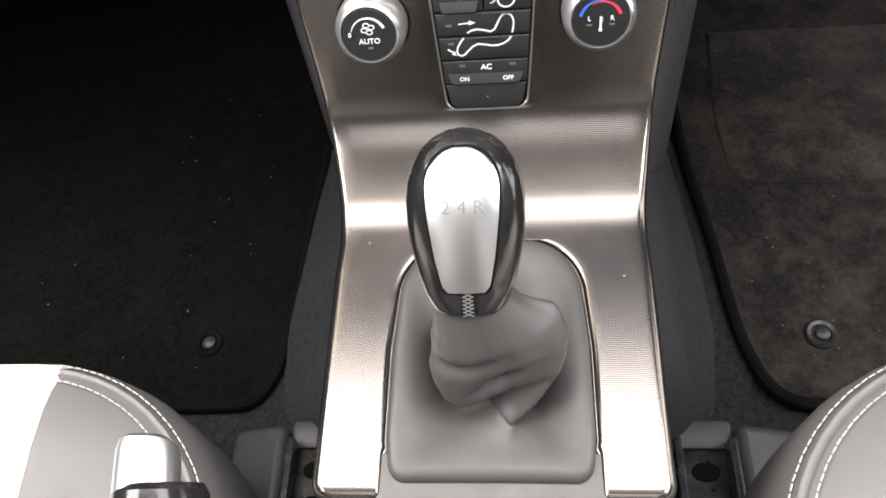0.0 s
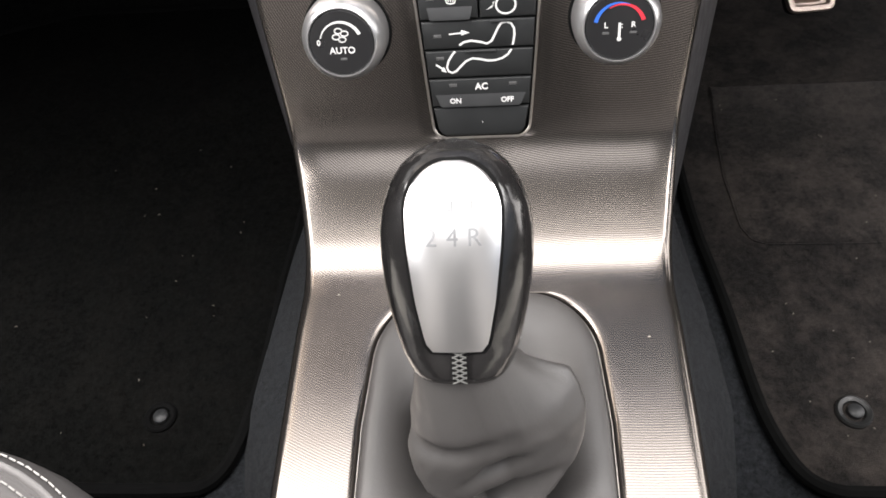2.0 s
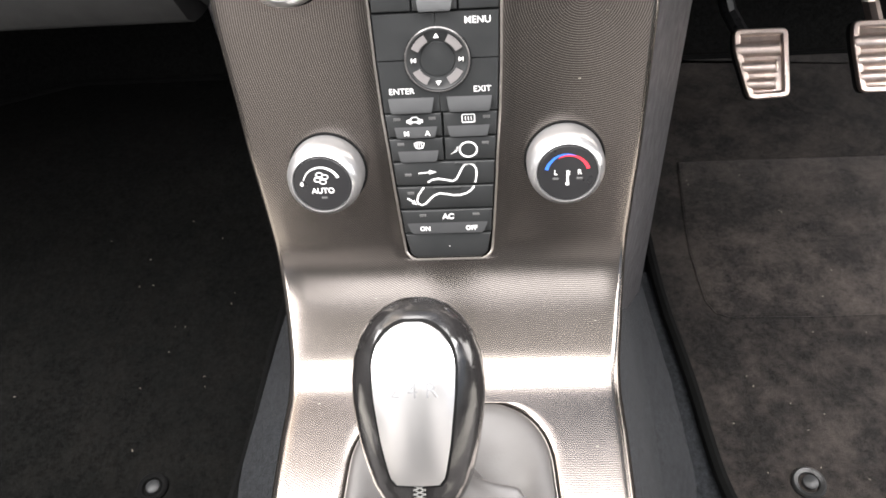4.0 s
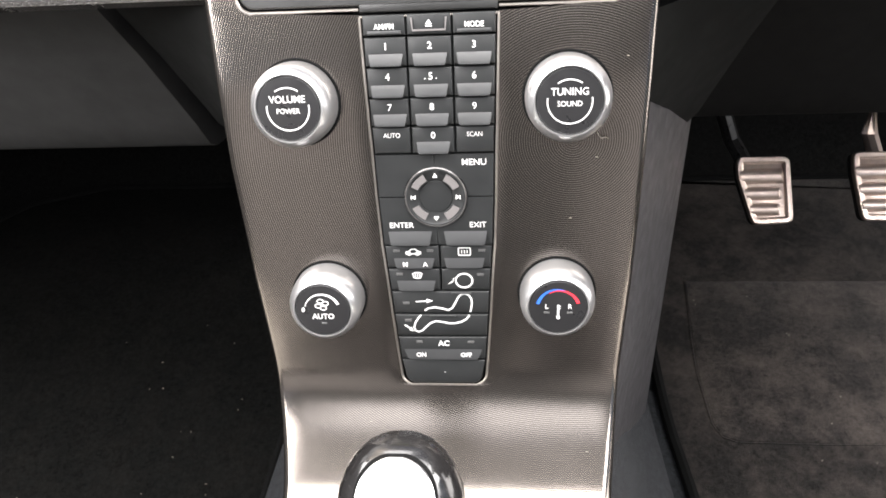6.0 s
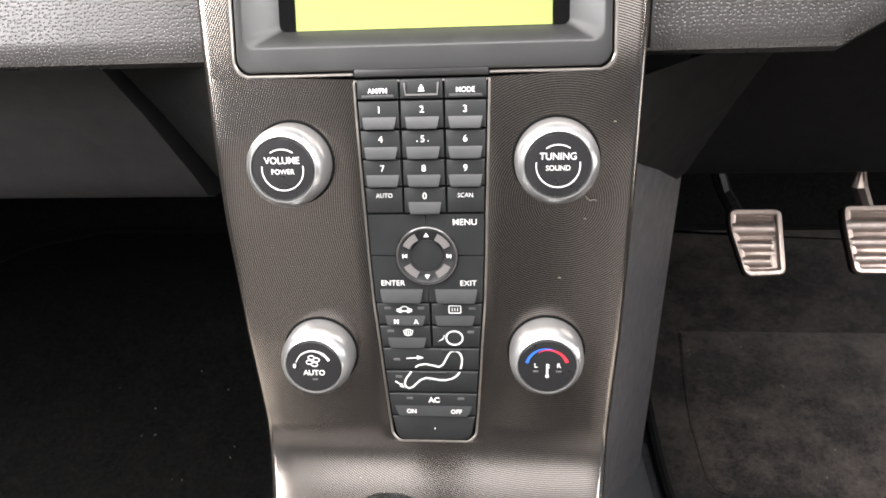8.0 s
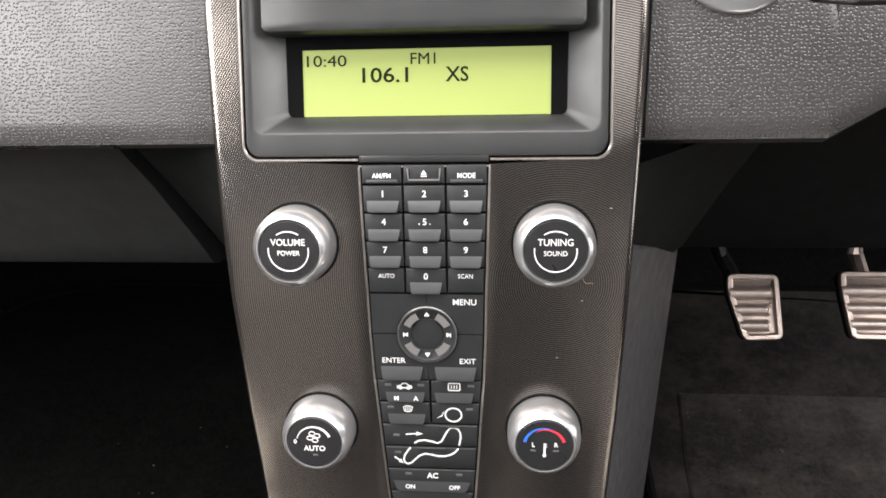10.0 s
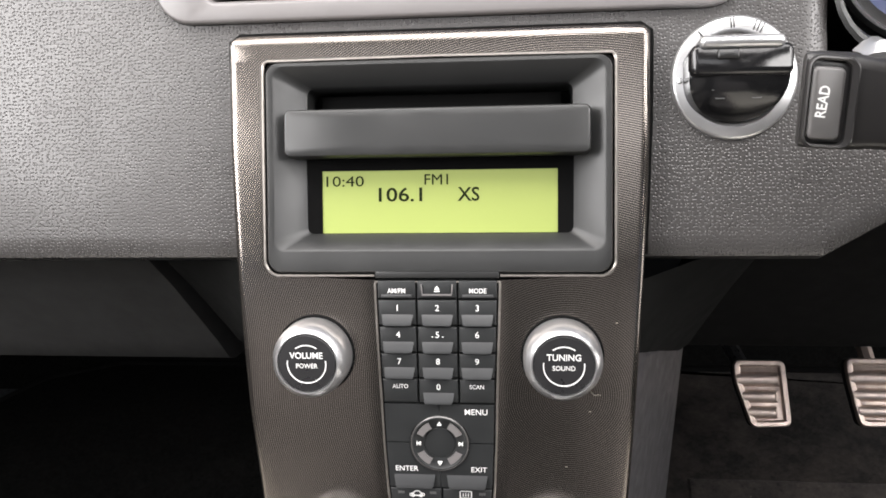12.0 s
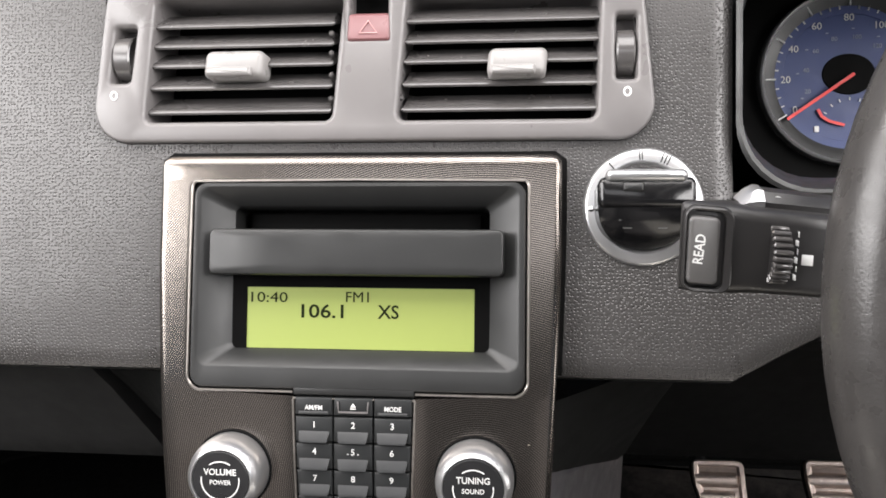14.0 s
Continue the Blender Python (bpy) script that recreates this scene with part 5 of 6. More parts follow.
for xc, v0 in ((-0.1252, 0.1498), (0.1301, 0.1482)):
    wheel_ = []
    for k in range(25):
        a = radians(180 * k / 24)
        wheel_.append([(xc + dx, v0 + 0.0102 - 0.0115 * math.cos(a) * sc, -0.005 + 0.0100 * math.sin(a) * sc) for dx, sc in ((-0.0048, 0.93), (-0.0040, 1.0), (0.0034, 1.0), (0.0042, 0.93))])
    part("thumbwheel", dash(grid(wheel_)), M_SLAT, vents, "dark ribbed thumbwheel")
    part("wheel_slot", dash(slab(rr2(xc - 0.0075, xc + 0.0075, v0 - 0.008, v0 + 0.029, 0.002), -0.012, -0.0055, 0.0003)), M_VENT, vents)
for xc, v0 in ((-0.1288, 0.1392), (0.1305, 0.1378)):
    part("zero_mark", dash(ribbon(arc_pts(xc, v0, 0.0016, 0, 360, 16, 1.25), 0.0009, 0.0044, 0.0048)), M_WHITE, vents, "white zero mark")

hazard = thing("hazard_switch", on_dash(0.003, 0.166), "faded red hazard warning switch in the vents", "switch")
part("button", dash(moved(slab(rr2(-0.0070, 0.0148, 0.1646, 0.1792, 0.0022), -0.006, 0.0050, 0.0014), lambda c: Vector((c.x, c.y, c.z - max(0, c.y - 0.172) * 0.25)))), M_HAZARD, hazard)
part("warning_triangle", dash(moved(ribbon([(-0.0006, 0.1686), (0.0082, 0.1686), (0.0038, 0.1748)], 0.0008, 0.0046, 0.00535, True), lambda c: Vector((c.x, c.y, c.z - max(0, c.y - 0.172) * 0.25)))), surface("pale_red_print", (0.55, 0.30, 0.30), 0.5, relief=0.0), hazard, "pale triangle outline")
part("switch_well", dash(slab(rr2(-0.0110, 0.0170, 0.162, 0.199, 0.002), -0.02, -0.0105, 0.0003)), M_BLACK, hazard)

# ---- ignition switch and key fob ----
IX, IV = 0.1388, 0.0824
ign = thing("ignition_switch", on_dash(IX, IV), "round silver ignition switch on the dashboard", "switch")
ring_prof = [(0.0288, -0.002), (0.0286, 0.0008), (0.0281, 0.0018), (0.0270, 0.0024), (0.0228, 0.0025), (0.0217, 0.0017), (0.0211, 0.0), (0.0208, -0.006)]
at_ign = lambda c: on_dash(IX + c.x, IV + c.y, c.z)
part("ring", moved(lathe(ring_prof, 64), at_ign), M_SILVER, ign, "satin silver ring")
part("barrel", moved(lathe([(0.0210, -0.008), (0.0205, -0.002), (0.0190, 0.0006), (0.0, 0.0010)], 40), at_ign), M_GLOSSBLACK, ign, "black key slot")
for a in (62, 66, 70, 92, 95, 128):
    part("position_mark", moved(moved(slab([(-0.0003, -0.0024), (0.0003, -0.0024), (0.0003, 0.0024), (-0.0003, 0.0024)], 0.0018, 0.0028, 0.0001), lambda c, a=a: Vector(((0.0250 + c.y) * math.cos(radians(a)) - c.x * math.sin(radians(a)), (0.0250 + c.y) * math.sin(radians(a)) + c.x * math.cos(radians(a)), c.z))), at_ign), M_HOUSE, ign)
part("index_dot", moved(moved(lathe([(0.0016, 0.0022), (0.0014, 0.0030), (0.0, 0.0031)], 12), lambda c: Vector((c.x - 0.0250, c.y - 0.001, c.z))), at_ign), M_CHROME, ign)

fob = thing("key_fob", on_dash(IX, IV), "black plastic key fob pushed into the ignition", "key")


def fob_pt(c):
    """x across, y upwards, z out of the dash, tipped a little upwards."""
    k = radians(6)
    return on_dash(IX + c.x - 0.0008, IV + c.y * math.cos(k) + c.z * math.sin(k), c.z * math.cos(k) - c.y * math.sin(k) * 0.2)


rows_ = []
for k in range(17):
    q = k / 16
    v = 0.0075 - 0.0280 * q
    h = 0.0178 - 0.0150 * q ** 3
    w = 0.0228 * math.sqrt(max(0.02, 1 - (max(0, q - 0.25) / 0.78) ** 2.6))
    rows_.append([Vector((w * d, v, (h if abs(d) < 0.99 else 0.0) * (1 - 0.25 * abs(d) ** 4))) for d in (-1, -0.97, -0.85, -0.5, 0, 0.5, 0.85, 0.97, 1)])
part("shell", moved(grid(rows_), fob_pt), M_FOB, fob, "rounded black shell")
part("end_band", moved(slab(rr2(-0.0222, 0.0222, -0.0030, 0.0112, 0.0034), 0.000, 0.0190, 0.0022), fob_pt), M_FOB, fob, "dark grey band")
part("silver_edge", moved(slab(rr2(-0.0190, 0.0180, 0.0086, 0.0144, 0.0027), 0.002, 0.0215, 0.0022), fob_pt), M_SILVER, fob, "silver top edge")
part("latch", moved(slab(rr2(-0.0110, -0.0020, 0.0042, 0.0082, 0.0006), 0.012, 0.0203, 0.0006), fob_pt), M_HOUSE, fob)
for dx in (-0.0085, 0.0075):
    marks_ = [ribbon([(dx - 0.0038, -0.0085), (dx + 0.0038, -0.0082)], 0.0005, 0.0130, 0.0146), ribbon(rounded(0.0020, 0.0010, 0.0003, 2, dx + 0.0003, -0.0110), 0.0004, 0.0110, 0.0128, True)]
    part("icon", moved(join(*marks_), fob_pt), M_DIM, fob, "grey printed icon")

# ---- stalk beside the steering column ----
M_STALK = surface("black_stalk_plastic", (0.022, 0.021, 0.021), 0.36, grain=2200, relief=0.15, vary=0.1)
SK = radians(14)


def on_stalk(c):
    """x along the stalk, y up its face, z towards the driver."""
    d = (c.x - 0.146) * 0.78
    return Vector((0.1378 + d, 0.3545 + 0.08 * d + 0.72 * (c.y * math.sin(SK) - c.z * math.cos(SK)), 0.5818 - 0.13 * d + 0.72 * (c.y * math.cos(SK) + c.z * math.sin(SK))))


stalk = thing("stalk", on_stalk(Vector((0.30, 0, -0.02))), "black stalk with a READ button and thumbwheel", "control stalk")
rows_ = []
for x, hh, dep in ((0.1468, 0.0205, 0.0020), (0.1472, 0.0222, 0.0030), (0.1490, 0.0232, 0.0042), (0.155, 0.0238, 0.0065), (0.172, 0.0236, 0.0120), (0.180, 0.0226, 0.0150), (0.20, 0.0222, 0.017), (0.23, 0.0216, 0.016), (0.30, 0.0205, 0.015)):
    rows_.append([Vector((x, b, -dep + (a - 0) * 1.0)) for b, a in [(q[1], q[0] + 0.0) for q in rounded(dep, hh, 0.007, 5)]])
part("body", moved(grid(rows_, close_u=True, cap=True), on_stalk), M_STALK, stalk, "black plastic stalk body")
part("button_rim", moved(grid([[(x, y, h) for x, y in p] for p, h in ((rr2(0.1472, 0.1710, -0.0225, 0.0225, 0.006), -0.001), (rr2(0.1476, 0.1706, -0.0221, 0.0221, 0.0058), 0.0022), (rr2(0.1482, 0.1698, -0.0213, 0.0213, 0.005), 0.0028), (rr2(0.1488, 0.1668, -0.0203, 0.0203, 0.004), 0.0022), (rr2(0.1490, 0.1666, -0.0201, 0.0201, 0.004), -0.002))], close_u=True), on_stalk), M_STALK, stalk, "satin rim")
part("button_gap", moved(slab(rr2(0.1488, 0.1688, -0.0204, 0.0204, 0.004), -0.004, -0.0004, 0.0002), on_stalk), M_BLACK, stalk)
read = part("read_button", moved(slab(rr2(0.1493, 0.1640, -0.0180, 0.0172, 0.003), -0.003, 0.0036, 0.0016), on_stalk), surface("grey_button_plastic", (0.088, 0.085, 0.084), 0.42, grain=2200, relief=0.1), stalk, "grey button")
part("legend", moved(lettering("READ", 0.0046, 0.1545, 0.0006, 0.0036, 0.0002, 0.95, turn=radians(86), bold=0.00012), on_stalk), M_WHITE, read, "white READ lettering")
ribs = []
for k in range(13):
    a = radians(-78 + 156 * k / 12)
    ribs.append(moved(box(0.1880, 0.1968, -0.0012, 0.0012, -0.002, 0.0022, 0.0006, 1), lambda c, a=a: Vector((c.x, (0.0143 + c.z) * math.sin(a) + c.y * math.cos(a), -0.0065 + (0.0143 + c.z) * math.cos(a) - c.y * math.sin(a)))))
drum = moved(lathe([(0.0, 0.1882), (0.0136, 0.1884), (0.0140, 0.1924), (0.0136, 0.1964), (0.0, 0.1966)], 28), lambda c: Vector((c.z, c.x, -0.0065 + c.y)))
roller = part("thumbwheel", moved(drum, on_stalk), M_STALK, stalk, "ribbed black thumbwheel")
for rib in ribs:
    part("rib", moved(rib, on_stalk), M_SLAT, roller)
for k in range(6):
    part("wheel_mark", moved(slab([(0.2000 + 0.001 * (k % 2), -0.012 + 0.0045 * k), (0.2016, -0.0125 + 0.0045 * k), (0.2016, -0.0095 + 0.0045 * k), (0.2000 + 0.001 * (k % 2), -0.009 + 0.0045 * k)], -0.0005, 0.0004, 0.0001), on_stalk), M_WHITE, stalk, "white printed mark")
part("icon", moved(slab([(0.2036, -0.0040), (0.2090, -0.0040), (0.2090, 0.0015), (0.2036, 0.0015)], -0.0004, 0.0003, 0.0001), on_stalk), M_WHITE, stalk, "worn pale print")
rows_ = [[on_stalk(Vector((x, y + 0.021, -0.024 + z * 1.0))) for y, z in ((-0.004, 0.012), (0.004 * g, 0.013), (0.0090 * g, 0.008), (0.0100 * g, -0.002), (-0.004, -0.008))] for x, g in ((0.176, 0.2), (0.180, 0.7), (0.185, 1.0), (0.200, 0.95), (0.22, 0.85), (0.28, 0.8))]
part("upper_sleeve", grid(rows_), M_STALK, stalk, "grey upper sleeve with worn icons")
part("sleeve_tip", grid([[on_stalk(Vector((x, y + 0.0214, -0.0236 + z))) for y, z in ((-0.003, 0.0126), (0.004 * g, 0.0136), (0.0092 * g, 0.0086), (0.0104 * g, -0.002))] for x, g in ((0.1758, 0.25), (0.180, 0.72), (0.1845, 1.0), (0.1875, 1.0))]), M_SILVER, stalk, "pale sleeve tip")
part("icon", moved(join(ribbon(arc_pts(0.1945, 0.0262, 0.0022, 0, 360, 14, 0.8), 0.0006, -0.0155, -0.0140), ribbon([(0.1995, 0.0255), (0.2045, 0.0262)], 0.0012, -0.0155, -0.0140)), on_stalk), M_WHITE, stalk, "white wiper icon")

# ---- instrument cluster ----
M_INNER = surface("dim_dial_print", (0.28, 0.31, 0.40), 0.5, vary=0.05, relief=0.0)
cluster = thing("instrument_cluster", on_dash(0.30, 0.09, -0.03), "dark instrument cluster with a blue speedometer", "instrument cluster")
DC = (0.2815, 0.1712)
DS = 1.10
deep = lambda c: on_dash(c.x, c.y, c.z - 0.120)
rows_ = []
for h, g in ((0.1205, 0.0), (0.1215, 0.0014), (0.1205, 0.003), (0.100, 0.008), (0.05, 0.0), (-0.004, -0.006)):
    rows_.append([(x, v, h) for x, v in rounded(0.152 - g, 0.064 - g, 0.035, 8, 0.334, 0.152 + (0.1205 - h) * 0.12)])
part("cowl", moved(grid(rows_, close_u=True), deep), M_HOUSE, cluster, "dark plastic cowl")
part("backplate", moved(slab(rounded(0.165, 0.075, 0.02, 5, 0.340, 0.168), -0.012, -0.003, 0.0005), deep), M_BLACK, cluster)
for cx in (DC[0], DC[0] + 0.135):
    dial = part("dial", moved(moved(lathe([(0.0, 0.0), (0.036, 0.0), (0.0362, 0.0006), (0.0475, 0.0010)], 56), lambda c, cx=cx: Vector((cx + c.x * DS, DC[1] + c.y * DS, c.z))), deep), M_DIAL, cluster, "blue dial face")
    part("scale_ring", moved(moved(lathe([(0.0405, 0.0009), (0.041, 0.0012), (0.0475, 0.0034)], 56), lambda c, cx=cx: Vector((cx + c.x * DS, DC[1] + c.y * DS, c.z))), deep), M_HOUSE, dial, "dark outer ring")
    part("bezel", moved(moved(lathe([(0.0470, 0.002), (0.0476, 0.0052), (0.0486, 0.0060), (0.0496, 0.0052), (0.0500, -0.002)], 56), lambda c, cx=cx: Vector((cx + c.x * DS, DC[1] + c.y * DS, c.z))), deep), M_SILVER, dial, "thin bright bezel")
    part("hub_shade", moved(moved(lathe([(0.0, 0.0012), (0.0155, 0.0010), (0.0160, 0.0002)], 32), lambda c, cx=cx: Vector((cx + c.x, DC[1] + 0.002 + c.y * 0.8, c.z))), deep), M_BLACK, dial)
    for k in range(33):
        a = radians(212 - 244 * k / 32)
        big = k % 4 == 0
        l = 0.0062 if big else 0.0022
        r0 = 0.0505 if big else 0.0446
        q = ribbon([(cx + r0 * math.cos(a), DC[1] + r0 * math.sin(a)), (cx + (r0 - l) * math.cos(a), DC[1] + (r0 - l) * math.sin(a))], 0.0008 if big else 0.0007, 0.0006, 0.0030 if big else 0.0014)
        part("tick", moved(q, deep), M_WHITE, dial)
    if cx == DC[0]:
        for k, text in enumerate(("0", "20", "40", "60", "80", "100", "120", "140", "160")):
            a = radians(212 - 30.5 * k)
            part("numeral", moved(lettering(text, 0.0044, cx + 0.0378 * math.cos(a), DC[1] + 0.0374 * math.sin(a), 0.0006, 0.0003), deep), M_WHITE, dial)
        for k in range(9):
            a = radians(205 - 30 * k)
            part("inner_mark", moved(slab(rounded(0.0009, 0.0004, 0.0002, 2, cx + 0.0305 * math.cos(a), DC[1] + 0.0305 * math.sin(a)), 0.0001, 0.0006, 0.0001), deep), M_INNER, dial)
            part("inner_numeral", moved(lettering(str(20 * k + 20), 0.0027, cx + 0.0258 * math.cos(a - 0.1), DC[1] + 0.0256 * math.sin(a - 0.1), 0.0002, 0.0003), deep), M_INNER, dial)
        tip_a = radians(215)
        nd = [(cx + 0.0465 * math.cos(tip_a), DC[1] + 0.0465 * math.sin(tip_a)), (cx + 0.0016, DC[1] + 0.0012)]
        part("needle", moved(ribbon(nd, 0.0019, 0.0040, 0.0052), deep), M_NEEDLE, dial, "red needle")
        gauge = [ribbon([(cx + 0.0165 * math.cos(radians(b)) + 0.001, DC[1] - 0.031 + 0.0165 * math.sin(radians(b))), (cx + 0.0185 * math.cos(radians(b)) + 0.001, DC[1] - 0.031 + 0.0185 * math.sin(radians(b)))], 0.0006, 0.0008, 0.0012) for b in (150, 130, 112, 92, 72, 52)]
        part("fuel_scale", moved(join(*gauge), deep), M_WHITE, dial)
        part("fuel_needle", moved(ribbon([(cx - 0.0188, DC[1] - 0.0200), (cx - 0.0165, DC[1] - 0.0245), (cx - 0.0120, DC[1] - 0.0275), (cx - 0.0030, DC[1] - 0.0300)], 0.0018, 0.0012, 0.0022), deep), M_NEEDLE, dial, "red fuel needle")
        part("fuel_mark", moved(slab(rounded(0.0014, 0.0019, 0.0003, 2, cx - 0.0192, DC[1] - 0.0322), 0.0004, 0.0010, 0.0001), deep), M_WHITE, dial)

# ---- steering wheel ----
wheel = thing("steering_wheel", (0.360, 0.44, 0.54), "black leather steering wheel", "steering wheel")
WT = radians(26)
wup, wn = Vector((0, math.sin(WT), math.cos(WT))), Vector((0, -math.cos(WT), math.sin(WT)))
WC = Vector((0.3655, 0.320, 0.580))
rows_ = []
for k in range(96):
    a = 2 * math.pi * k / 96
    d = Vector((math.cos(a), 0, 0)) + wup * math.sin(a)
    rows_.append([WC + d * (0.1715 + 0.0165 * math.cos(b)) + wn * 0.0185 * math.sin(b) for b in [2 * math.pi * j / 20 for j in range(20)]])
part("rim", grid(rows_, close_u=True, close_v=True), M_RIM, wheel, "black leather rim")
part("hub", moved(lathe([(0.058, -0.045), (0.060, -0.020), (0.056, -0.006), (0.040, 0.0), (0.0, 0.003)], 40), lambda c: WC + Vector((c.x, 0, 0)) + wup * c.y * 0.9 + wn * c.z), M_HOUSE, wheel, "black hub")
for a in (-10, 190, 270):
    d = Vector((math.cos(radians(a)), 0, 0)) + wup * math.sin(radians(a))
    e = Vector((-math.sin(radians(a)), 0, 0)) + wup * math.cos(radians(a))
    part("spoke", grid([[WC + d * q + e * w * sx + wn * (sz - 0.018) for sx, sz in ((-1, -0.008), (-0.8, 0.006), (0.8, 0.006), (1, -0.008))] for q, w in ((0.05, 0.026), (0.10, 0.019), (0.165, 0.017))], close_u=True), M_HOUSE, wheel, "black spoke")
column = moved(lathe([(0.048, -0.24), (0.050, -0.09), (0.044, -0.06), (0.0, -0.055)], 28), lambda c: WC + Vector((c.x, 0, 0)) + wup * c.y + wn * c.z)
part("column_shroud", column, M_DASHLOW, wheel, "black column shroud")

# ---- pedals ----
def pedal(name, label, tl, tr, br, bl, arm_x, swing=0.0, steel=False):
    """A pad of steel ribs on rubber, with its arm; corners in (x, height up the pad)."""
    nn, uu, oo = Vector((0, -0.72, 0.69)).normalized(), Vector((0, 0.69, 0.72)).normalized(), Vector((0, 0.654, 0.118))
    at = lambda c: oo + Vector((c.x, 0, 0)) + uu * c.y + nn * c.z
    p = thing(name, at(Vector((arm_x, 0.03, -0.02))), label, "pedal", "foot pedals")
    poly = [bl, br, tr, tl, (tl[0] + 0.0008, bl[1] + (tl[1] - bl[1]) * 0.70)]
    rounded_poly = []
    for i in range(5):
        a, b, c = Vector(poly[i - 1]), Vector(poly[i]), Vector(poly[(i + 1) % 5])
        for k in range(5):
            q = k / 4
            p0, p2 = b + (a - b).normalized() * 0.007, b + (c - b).normalized() * 0.0075
            rounded_poly.append(tuple(p0 * (1 - q) ** 2 + b * 2 * q * (1 - q) + p2 * q * q))
    part("pad", moved(slab(rounded_poly, -0.012, -0.0046, 0.002), at), M_DASHLOW, p, "black rubber pad under the steel")
    part("plate", moved(slab(inset(rounded_poly, 0.0004), -0.0046, -0.0012, 0.001), at), M_STEEL, p, "pressed steel plate")
    frame_ = grid([[(x, y, h) for x, y in inset(rounded_poly, d)] for d, h in ((0.0, -0.004), (0.0002, 0.0010), (0.0012, 0.002), (0.0046, 0.002), (0.0060, 0.0010), (0.0068, -0.0013))], close_u=True)
    part("frame", moved(frame_, at), M_STEEL, p, "worn steel frame")
    hi, lo = tl[1], bl[1]
    for e0, e1, cut in ((0.135, 0.325, 0.0115), (0.365, 0.565, 0.0095), (0.605, 0.83, 0.0045)):
        edge_l = lambda e: bl[0] + (tl[0] - bl[0]) * min(1, e / 0.75) + 0.0025
        edge_r = lambda e: br[0] + (tr[0] - br[0]) * e - cut
        rows_ = []
        for q in range(9):
            e = e0 + (e1 - e0) * q / 8
            y = lo + (hi - lo) * e
            rows_.append([(edge_l(e) + (edge_r(e) - edge_l(e)) * w, y, -0.0014 + 0.0046 * math.sin(math.pi * q / 8) ** 0.5 * (1 if w < 0.96 else 0.2)) for w in (0, 0.04, 0.3, 0.6, 0.9, 0.96, 1.0)])
        part("rib", moved(grid(rows_), at), M_STEEL, p, "bare steel rib")
    part("arm", tube([at(Vector((arm_x, hi - 0.012, -0.008))), at(Vector((arm_x - 0.004 - swing * 0.3, hi + 0.02, -0.016))), Vector((arm_x - 0.008 - swing, 0.745, 0.24)), Vector((arm_x - 0.010 - swing * 1.7, 0.775, 0.36)), Vector((arm_x - 0.010 - swing * 1.9, 0.80, 0.46))], 0.0075, 8), M_STEEL if steel else M_RAIL, p, "bare steel arm" if steel else "dark steel arm")


pedal("clutch_pedal", "worn steel clutch pedal with ribs, hanging in the footwell", (0.2488, 0.067), (0.2985, 0.067), (0.3018, 0.003), (0.2635, 0.001), 0.263, 0.034)
pedal("brake_pedal", "worn steel brake pedal with ribs, hanging in the footwell", (0.3560, 0.070), (0.416, 0.070), (0.411, 0.004), (0.3650, 0.004), 0.383, 0.0, True)

# ---- floor mats ----
M_LINT = surface("pale_lint", (0.22, 0.20, 0.17), 0.9, vary=0.4, scale=200)
def mat_edge(side):
    xs = [(0.862, 0.172), (0.545, 0.180), (0.46, 0.187), (0.373, 0.190), (0.311, 0.197), (0.287, 0.204), (0.272, 0.214), (0.265, 0.232)] if side < 0 else [(0.862, 0.168), (0.70, 0.172), (0.525, 0.173), (0.423, 0.188), (0.36, 0.193), (0.327, 0.197), (0.298, 0.205), (0.278, 0.215), (0.268, 0.229), (0.2645, 0.248)]
    return xs


def eased(pts, n=2):
    """Round an outline's corners by cutting them twice."""
    for _ in range(n):
        pts = [q for a, b in zip(pts, pts[1:] + pts[:1]) for q in ((a[0] * 0.75 + b[0] * 0.25, a[1] * 0.75 + b[1] * 0.25), (a[0] * 0.25 + b[0] * 0.75, a[1] * 0.25 + b[1] * 0.75))]
    return pts


